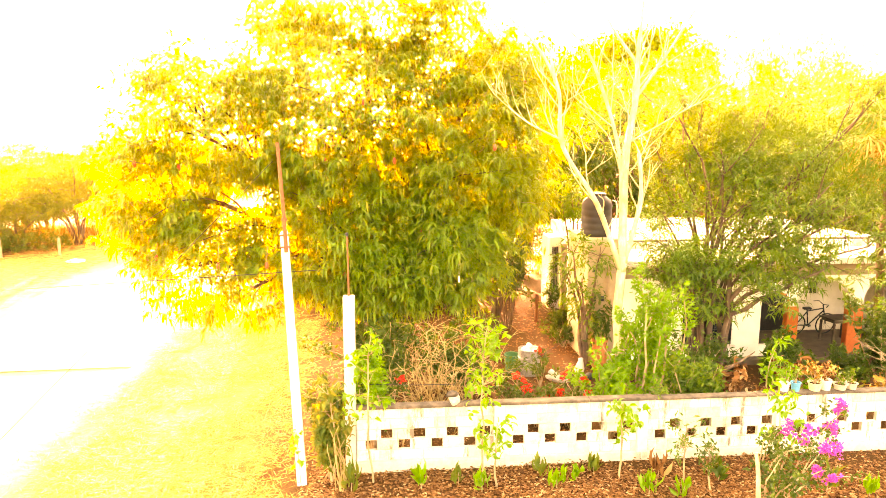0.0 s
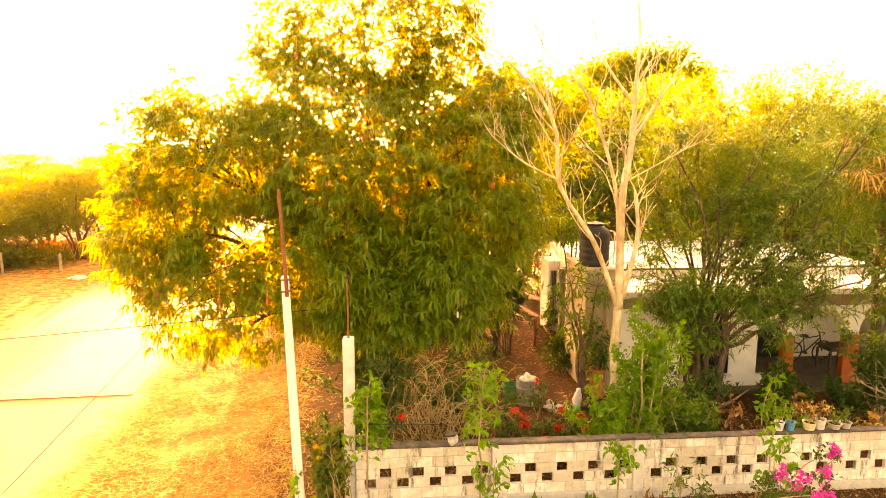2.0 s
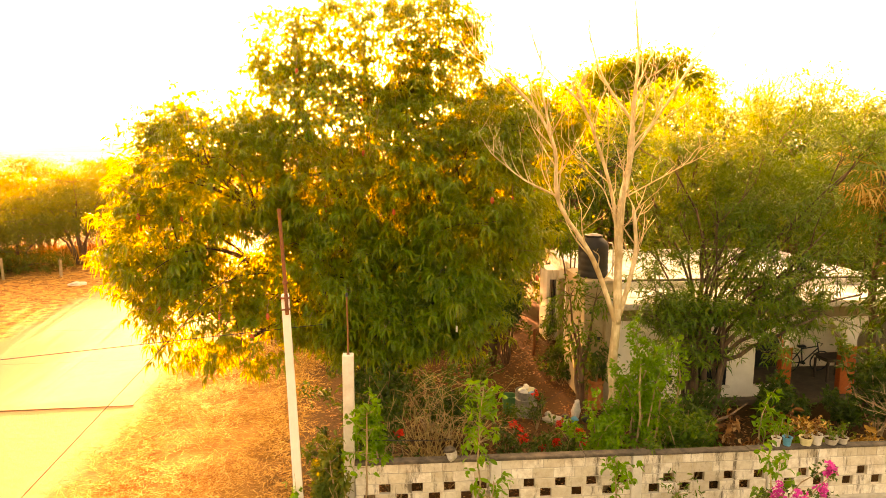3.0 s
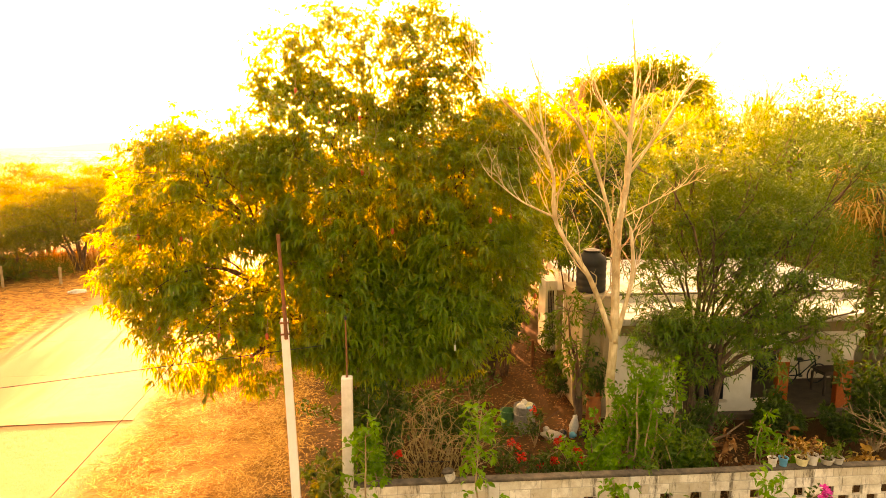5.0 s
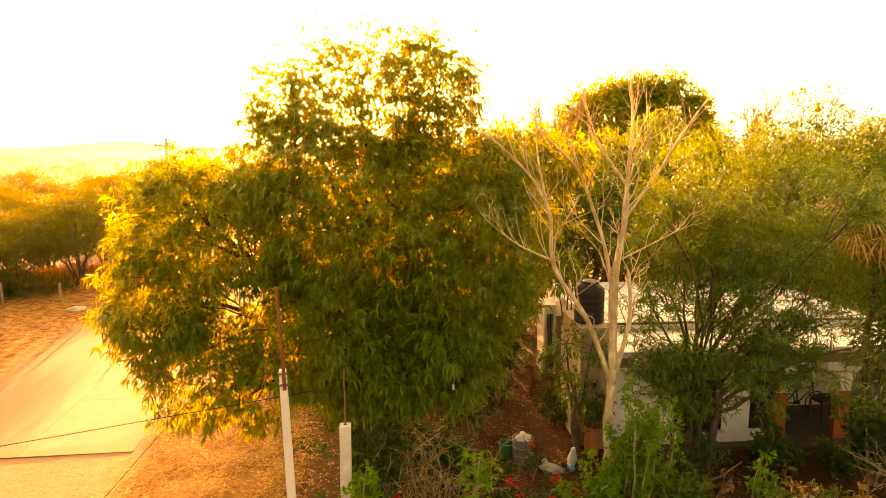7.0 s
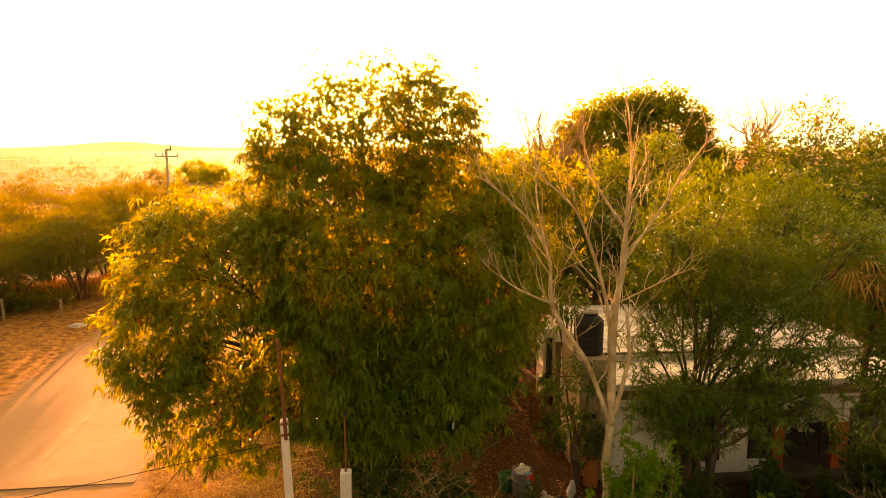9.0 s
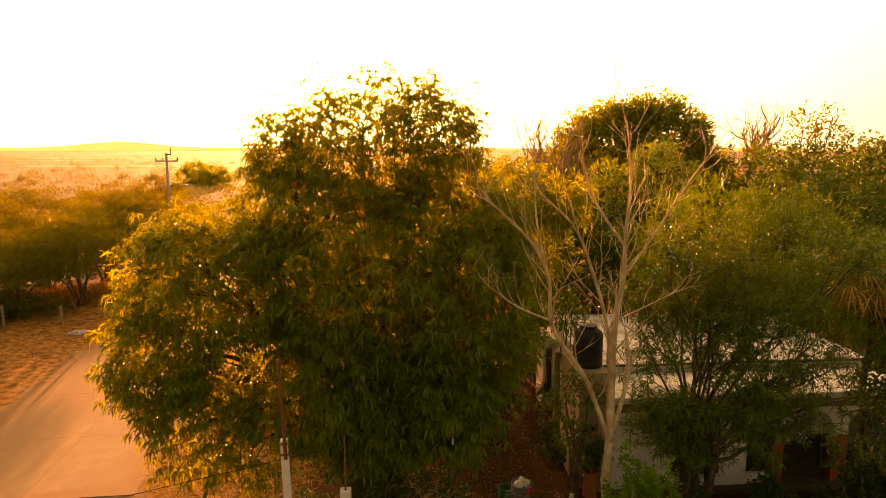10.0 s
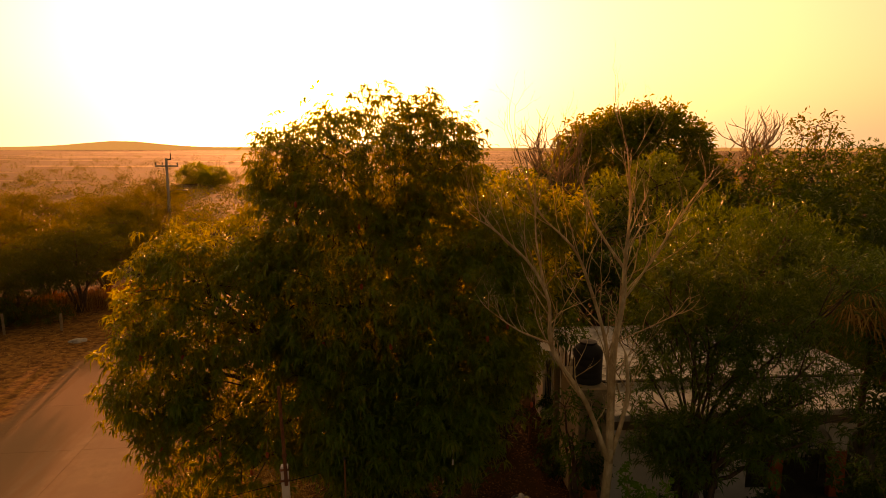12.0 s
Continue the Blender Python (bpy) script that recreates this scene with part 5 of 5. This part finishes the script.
# the bright bush behind the wall, with its neighbours
shrub("leafy_bush", (4.02, 12.6), 3.5, 0.74, BRIGHTLEAF, 3, "tall bright green bush growing behind the wall", 560, 7, 0.105, 0.05, TWIG, 14, None, 0.35)
shrub("leafy_bush", (3.3, 12.3), 1.9, 0.7, BRIGHTLEAF, 4, "bright green bush growing behind the wall", 260, 7, 0.12, 0.06, TWIG, 10)
shrub("leafy_bush", (4.9, 12.5), 1.9, 1.0, OLEANDER, 5, "olive green bush behind the wall", 260, 7, 0.14, 0.045, TWIG, 12)
for k, (x, y, h, w) in enumerate([(5.3, 12.7, 1.5, 0.6), (5.2, 13.6, 1.6, 0.7), (10.9, 13.2, 2.9, 1.1), (11.3, 14.4, 3.6, 1.4), (9.9, 15.2, 0.9, 0.6), (8.9, 15.4, 0.8, 0.4)]):
    shrub("garden_shrub", (x, y), h, w, DARKLEAF if k % 3 else OLEANDER, 40 + k, "dark green garden shrub in the shaded front yard", 150, 7, 0.16, 0.06, TWIG, 9, None, 0.35, "front yard shrubs")
for k, (x, y, h, w, m) in enumerate([(-1.38, 11.45, 2.6, 0.3, BRIGHTLEAF), (-2.1, 11.7, 1.7, 0.4, DARKLEAF), (-1.35, 12.8, 2.2, 0.9, DARKLEAF), (-1.5, 13.9, 2.4, 1.0, DARKLEAF), (-2.0, 10.85, 1.1, 0.35, SCRUBLEAF), (-2.05, 11.4, 1.3, 0.4, SCRUBLEAF), (-1.6, 15.2, 2.0, 1.3, DARKLEAF), (-0.3, 15.0, 1.8, 1.2, DARKLEAF), (0.6, 14.4, 1.5, 0.9, DARKLEAF)]):
    shrub("corner_shrub", (x, y), h, w, m, 60 + k, ("bright climbing shrub" if m is BRIGHTLEAF else "dark leafy shrub" if m is DARKLEAF else "dusty yellow-green weed") + " crowding the wall's corner", 190, 7, 0.14, 0.06, TWIG, 9, None, 0.4, "shrubs at the wall's corner")
for k, (x, y, h, m) in enumerate([(6.75, 12.6, 2.1, BRIGHTLEAF), (7.15, 12.9, 1.7, LITTER), (6.1, 12.5, 1.5, LITTER), (7.6, 12.5, 1.2, BRIGHTLEAF), (8.05, 12.7, 1.3, SCRUBLEAF), (8.9, 12.9, 1.2, STRAW)]):
    shrub("croton", (x, y), h, 0.4, m, 240 + k, ("withered brown" if m in (LITTER, STRAW) else "green") + " large-leaved croton on a thin stem", 22, 5, 0.2, 0.085, TWIG, 3, None, 0.6, "crotons behind the wall", 0.4)
# red-flowered plants in the yard
for k, (x, y, h) in enumerate([(1.55, 12.9, 0.95), (1.95, 12.8, 1.0), (2.25, 12.7, 0.8), (2.6, 12.9, 0.85), (2.95, 13.1, 1.15), (5.1, 12.6, 1.45), (-0.85, 11.7, 1.6), (2.35, 15.1, 1.0), (1.75, 13.4, 0.9), (2.45, 13.5, 0.8), (2.8, 12.6, 1.2)]):
    shrub("red_flower_plant", (x, y), h, 0.45, DARKLEAF, 80 + k, "thin garden plant topped with red blooms", 30, 6, 0.13, 0.05, TWIG, 4, (REDPETAL, 1), 0.3, "red-flowered plants")
leafy("small_tree", "thin brown-trunked tree beside the house corner", (3.75, 16.5, 0), [(-0.4, 0, 3.1, 0.6, 0.6, 0.5), (0.3, 0.1, 3.0, 0.5, 0.5, 0.45), (-0.2, -0.2, 2.2, 0.6, 0.5, 0.5), (-0.05, 0.0, 1.5, 0.45, 0.4, 0.35), (-0.55, 0.1, 2.5, 0.4, 0.4, 0.4)], OLEANDER, BARK_BROWN, 26, 7, 0.2, 0.05, 0.9, 0.5, 0.2, 0.2, 81, 0.075)
leafy("small_tree", "leafy small tree behind the annex", (4.2, 20.4, 0), [(-0.45, 0, 4.0, 0.55, 0.6, 0.5), (0.1, 0.2, 4.1, 0.55, 0.6, 0.5), (-0.2, 0.1, 4.6, 0.5, 0.5, 0.4)], OLEANDER, BARK_BROWN, 40, 7, 0.2, 0.05, 0.9, 0.5, 0.2, 0.1, 83, 0.06)
shrub("small_tree", (2.1, 20.2), 3.0, 0.9, DARKLEAF, 92, "thin dark tree beside the yard path", 260, 6, 0.22, 0.06, BARK_BROWN, 8, None, 0.6, "", 0.5)
for k, (x, y, h, w) in enumerate([(8.2, 15.3, 1.35, 0.4), (10.6, 14.9, 2.2, 0.8)]):
    shrub("porch_shrub", (x, y), h, w, DARKLEAF, 140 + k, "tall dark shrub shading the front of the porch", 260, 7, 0.17, 0.06, TWIG, 10, None, 0.4, "shrubs before the porch", 0.15)
shrub("leafy_bush", (6.1, 14.4), 1.5, 0.55, DARKLEAF, 99, "dark leafy bush round the foot of the tree", 170, 7, 0.16, 0.045, TWIG, 9, None, 0.4, "", 0.12)
for k, (x, y, h, w) in enumerate([(3.6, 19.6, 0.9, 0.8), (3.5, 18.3, 0.7, 0.7), (1.0, 17.6, 1.2, 0.9), (0.2, 14.6, 1.2, 0.9), (3.9, 22.5, 1.0, 0.9)]):
    shrub("yard_weed", (x, y), h, w, DARKLEAF, 95 + k, "low leafy weed on the yard's bare soil", 70, 6, 0.14, 0.06, TWIG, 7, None, 0.3, "yard weeds")


def build_brush_pile():
    g = Geo()
    r = random.Random(33)
    for k in range(64):
        a = r.uniform(0, math.tau)
        out = abs(r.gauss(0.55, 0.35))
        s = Vector((r.gauss(0, 0.22), r.gauss(0, 0.2), -0.1))
        e = Vector((math.cos(a) * out * 1.7, math.sin(a) * out, r.uniform(0.5, 2.4) - 0.35 * out))
        pts = limb(g, s, e, r.uniform(0.007, 0.012), 0.004, 0.32, 7, 5, 500 + k)
        for j in (3, 5, 6):
            d = Vector((r.gauss(0, 0.6), r.gauss(0, 0.6), r.gauss(-0.1, 0.5)))
            limb(g, pts[j], pts[j] + d * r.uniform(0.3, 0.8), 0.006, 0.003, 0.2, 4, 4, 700 + k * 3 + j)
    solo("dry_shrub", g, CANE, "tangled leafless dry shrub of pale canes behind the wall", "dry shrub", at=pose(-0.15, 13.1, 0.0))
    g = Geo()
    for k in range(9):
        s = Vector((r.gauss(0, 0.2), r.gauss(0, 0.3), 0.0))
        sprout(g, s, (-0.9 + r.gauss(0, 0.4), r.gauss(0, 0.4), 0.6), r.uniform(0.8, 1.3), 0.014, 2, r, 0.2, (2, 3), 0.05, 0.75)
    solo("dry_shrub", g, TWIG, "grey leafless branches reaching over the wall", "dry shrub", at=pose(10.2, 12.4, 1.0))
    g = Geo().tube([(0, 0, 0), (0.35, 0.1, 0.28), (0.8, 0.15, 0.45), (1.25, 0.2, 0.72)], [0.035, 0.03, 0.022, 0.012], 7).tube([(0.35, 0.1, 0.28), (0.5, -0.05, 0.5), (0.8, -0.1, 0.62)], [0.02, 0.015, 0.008], 5)
    solo("fallen_branch", g, BARK_BROWN, "brown dead branch leaning in the yard", "branch", at=pose(5.2, 12.6, 0.9, 0, 0, 5))


build_brush_pile()


def sapling(at, h, mat, seed, label, name="sapling", tufts=26, lean=(0.0, 0.0), length=0.16, width=0.075, bark=TWIG):
    ob = thing(name, label, "sapling", "saplings by the wall", at=pose(*at))
    r = random.Random(seed)
    g, tw, c = Geo(), Geo(), []
    top = Vector((lean[0], lean[1], h))
    pts = limb(g, (0, 0, -0.1), top, 0.022, 0.008, 0.05, 8, 6, seed)
    for k in range(tufts):
        t = r.uniform(0.45, 1.0)
        i = min(int(t * 8), 7)
        q = pts[i].lerp(pts[i + 1], t * 8 - i)
        e = q + Vector((r.gauss(0, 0.16), r.gauss(0, 0.14), r.uniform(0.0, 0.2)))
        tw.tube([tuple(q), tuple(e)], [0.005, 0.003], 3)
        c.append(tuple(e))
    part("stem", g, bark, ob)
    part("branchwork", tw, bark, ob, kind="stuff")
    part("foliage", leaves(c, np.tile((0, 0, 0.2), (len(c), 1)), 5, length, width, 0.9, 0.5, 0.04, seed, True), mat, ob)


# climbers and saplings standing before the wall
sapling((-1.25, 10.75, -0.1), 2.7, BRIGHTLEAF, 1, "spindly young tree climbing past the wall corner", tufts=24)
sapling((-2.0, 10.7, -0.05), 1.7, SCRUBLEAF, 2, "spindly yellowish young tree at the wall corner", tufts=18)
sapling((0.75, 10.75, -0.1), 2.9, BRIGHTLEAF, 3, "thin young tree with bright leaves before the wall", tufts=44)
sapling((0.92, 10.6, -0.1), 1.2, BRIGHTLEAF, 4, "thin young tree with bright leaves before the wall", tufts=15)
sapling((3.15, 10.85, -0.1), 1.5, BRIGHTLEAF, 5, "thin young tree with bright leaves before the wall", tufts=18)
sapling((5.6, 10.3, -0.1), 2.0, BRIGHTLEAF, 6, "slender young tree with dark oval leaves before the wall", tufts=18, bark=BARK_PALE)
sapling((4.2, 10.6, -0.1), 1.2, OLEANDER, 7, "feathery seedling before the wall", tufts=26, length=0.11, width=0.03)
sapling((4.6, 10.4, -0.1), 0.9, DARKLEAF, 8, "small dark seedling before the wall", tufts=20, length=0.12, width=0.04)


def build_bougainvillea():
    ob = thing("bougainvillea", "bougainvillea with magenta bracts sprawling before the wall", "flowering shrub", at=pose(5.25, 9.75, -0.1))
    r = random.Random(61)
    g, c, fl = Geo(), [], []
    for k in range(13):
        e = Vector((r.uniform(-0.4, 1.35), r.gauss(0.0, 0.35), r.uniform(0.75, 1.8)))
        pts = limb(g, (r.gauss(0, 0.05), r.gauss(0, 0.05), 0), e, 0.018, 0.006, 0.18, 7, 6, 200 + k)
        for j in range(16):
            t = r.uniform(0.25, 1.0)
            i = min(int(t * 7), 6)
            q = pts[i].lerp(pts[i + 1], t * 7 - i) + Vector((r.gauss(0, 0.08), r.gauss(0, 0.08), r.gauss(0, 0.07)))
            c.append(tuple(q))
        if e.x > 0.1 and e.z > 0.95:
            fl.append(e)
    part("branching_stem", g, TWIG, ob)
    part("foliage", leaves(c, np.tile((0, 0, 0.3), (len(c), 1)), 6, 0.085, 0.055, 0.9, 0.3, 0.03, 4), DARKLEAF, ob)
    for k in range(13):
        e = fl[k % len(fl)] + Vector((r.gauss(0, 0.1), r.gauss(0, 0.1), r.gauss(0, 0.1)))
        cc = np.array(e) + np.random.default_rng(k).normal(0, 0.045, (14, 3))
        part("blossom", leaves(cc, cc - np.array(e), 4, 0.055, 0.055, 0.8, 0.0, 0.012, k), PINKPETAL, ob)
    trunk = Geo()
    limb(trunk, (-0.25, -0.35, -0.1), (-0.38, -0.25, 1.2), 0.045, 0.028, 0.03, 6, 8, 4)
    part("trunk", trunk, BARK_PALE, ob, "bare pale stump-like stem")


build_bougainvillea()

for k, (x, y, h, m) in enumerate([(-0.4, 10.55, 0.5, BRIGHTLEAF), (0.25, 10.7, 0.4, SCRUBLEAF), (1.95, 10.5, 0.5, BRIGHTLEAF), (1.75, 10.9, 0.45, SCRUBLEAF), (2.35, 10.75, 0.35, BRIGHTLEAF), (3.5, 10.3, 0.55, BRIGHTLEAF), (4.05, 10.2, 0.4, BRIGHTLEAF), (3.85, 10.9, 0.5, LITTER), (2.7, 10.95, 0.5, SCRUBLEAF), (4.9, 10.8, 0.5, DARKLEAF), (6.6, 10.4, 0.6, SCRUBLEAF), (7.2, 10.2, 0.5, BRIGHTLEAF), (-1.6, 10.4, 0.6, SCRUBLEAF), (0.65, 10.4, 0.5, BRIGHTLEAF), (8.3, 10.9, 0.5, SCRUBLEAF)]):
    ob = thing("broadleaf_seedling", ("withered brown" if m is LITTER else "fresh green") + " upright seedling among dead leaves", "plant", "seedlings before the wall", at=pose(x, y, -0.1))
    r = np.random.default_rng(300 + k)
    c = np.stack([r.normal(0, 0.05, 9), r.normal(0, 0.05, 9), np.linspace(0.08, h * 0.5, 9)], 1)
    st = Geo().tube([(0, 0, -0.05), (0.01, 0, h * 0.6)], [0.012, 0.006], 5)
    part("stem", st, TWIG, ob)
    part("foliage", leaves(c, np.tile((0, 0, 1.3), (9, 1)), 2, h * 0.55, 0.08, 0.45, -0.1, 0.02, 310 + k, True), m, ob)


def build_dry_stalks():
    g = Geo()
    r = random.Random(91)
    for k in range(16):
        e = Vector((r.gauss(0, 0.16), r.gauss(0, 0.1), r.uniform(0.5, 1.15)))
        limb(g, (r.gauss(0, 0.07), r.gauss(0, 0.05), -0.15), e, 0.012, 0.005, 0.12, 5, 5, 900 + k)
    solo("dry_stalks", g, CANE, "sheaf of pale dry stalks at the foot of the corner post", "dry stalks", at=pose(-1.78, 10.5, 0))


build_dry_stalks()


def build_pole_vine():
    vine = thing("climbing_vine", "few green vine leaves clinging to the white pole", "vine", at=pose(-2.55, 10.6, 0))
    part("stem", Geo().tube([(0.05, -0.03, -0.1), (0.02, -0.03, 0.6), (-0.02, -0.02, 1.25)], [0.006, 0.005, 0.003], 5), TWIG, vine)
    r = np.random.default_rng(17)
    c = np.stack([r.normal(0.0, 0.05, 16), r.normal(-0.04, 0.03, 16), r.uniform(0.35, 1.25, 16)], 1)
    part("foliage", leaves(c, np.tile((0, -0.6, 0.2), (16, 1)), 2, 0.12, 0.08, 0.7, 0.4, 0.03, 18, True), BRIGHTLEAF, vine)


build_pole_vine()


# ---- litter and straw on the ground ----
def scatter(name, n, x0, x1, y0, y1, z, per, length, width, mat, label, category, seed, flat=0.18, keep=None, bank=False):
    r = np.random.default_rng(seed)
    c = np.stack([r.uniform(x0, x1, n), r.uniform(y0, y1, n), np.full(n, z)], 1)
    if keep:
        c = c[keep(c[:, 0], c[:, 1], r)]
    d = np.array([noise.noise(Vector((q[0] * 0.9, q[1] * 0.9, seed))) for q in c])
    c = c[r.uniform(-0.45, 0.5, len(c)) < d + 0.12]
    c[:, 2] += r.uniform(0, 0.05, len(c))
    if bank:                         # the strip before the wall rises to its foot
        c[:, 2] += np.clip((c[:, 1] - 10.6) / 0.8, 0, 1) * 0.05
    g = leaves(c, np.tile((0, 0, flat), (len(c), 1)), per, length, width, 0.9, 0.0, 0.06, seed, plain=True)
    v = g.v[0]
    low = np.repeat(c[:, 2], per * 4)
    v[:, 2] = low + (v[:, 2] - low) * 0.22 + 0.01
    return solo(name, g, mat, label, category, kind="stuff")


scatter("leaf_litter", 42000, -2.4, 10.5, 8.0, 11.8, -0.09, 3, 0.09, 0.042, LITTER, "thick brown dead leaves before the wall", "leaf litter", 5, bank=True)
scatter("yard_litter", 15000, -3.0, 8.0, 11.2, 24.0, 0.012, 2, 0.1, 0.045, LITTER, "dead leaves scattered on the yard's soil", "leaf litter", 6)


def on_verge(x, y, r):
    across = x + y * 0.114 + 6.45 + r.normal(0, 0.35, len(x))
    return (across > 0.5) & (across < 4.7)


scatter("straw", 52000, -9.5, -1.5, 8.5, 22.0, 0.01, 3, 0.3, 0.015, STRAW, "dry cut straw strewn over the verge", "straw", 8, 0.15, on_verge)


def in_field(x, y, r):
    across = x + y * 0.114 + 6.45 + r.normal(0, 0.5, len(x))
    return across < -7.2


scatter("field_grass", 9000, -34, -14, 17.0, 40.0, 0.12, 3, 0.3, 0.02, STRAW, "short dry grass at the field's edge", "dry grass", 9, 0.8, in_field)


def build_reeds():
    r = np.random.default_rng(12)
    n = 2600
    t = r.uniform(0, 1, n)
    c = np.stack([-28.5 + t * 11.5 + r.normal(0, 0.6, n), 35 + t * 7 + r.normal(0, 0.7, n), np.full(n, 0.1)], 1)
    g = leaves(c, np.tile((0, 0, 2.5), (n, 1)), 3, 1.0, 0.03, 0.5, -0.3, 0.1, 2)
    solo("tall_dry_grass", g, STRAW, "tall dry grass and thin stalks under the thorn trees", "dry grass", kind="stuff")


build_reeds()
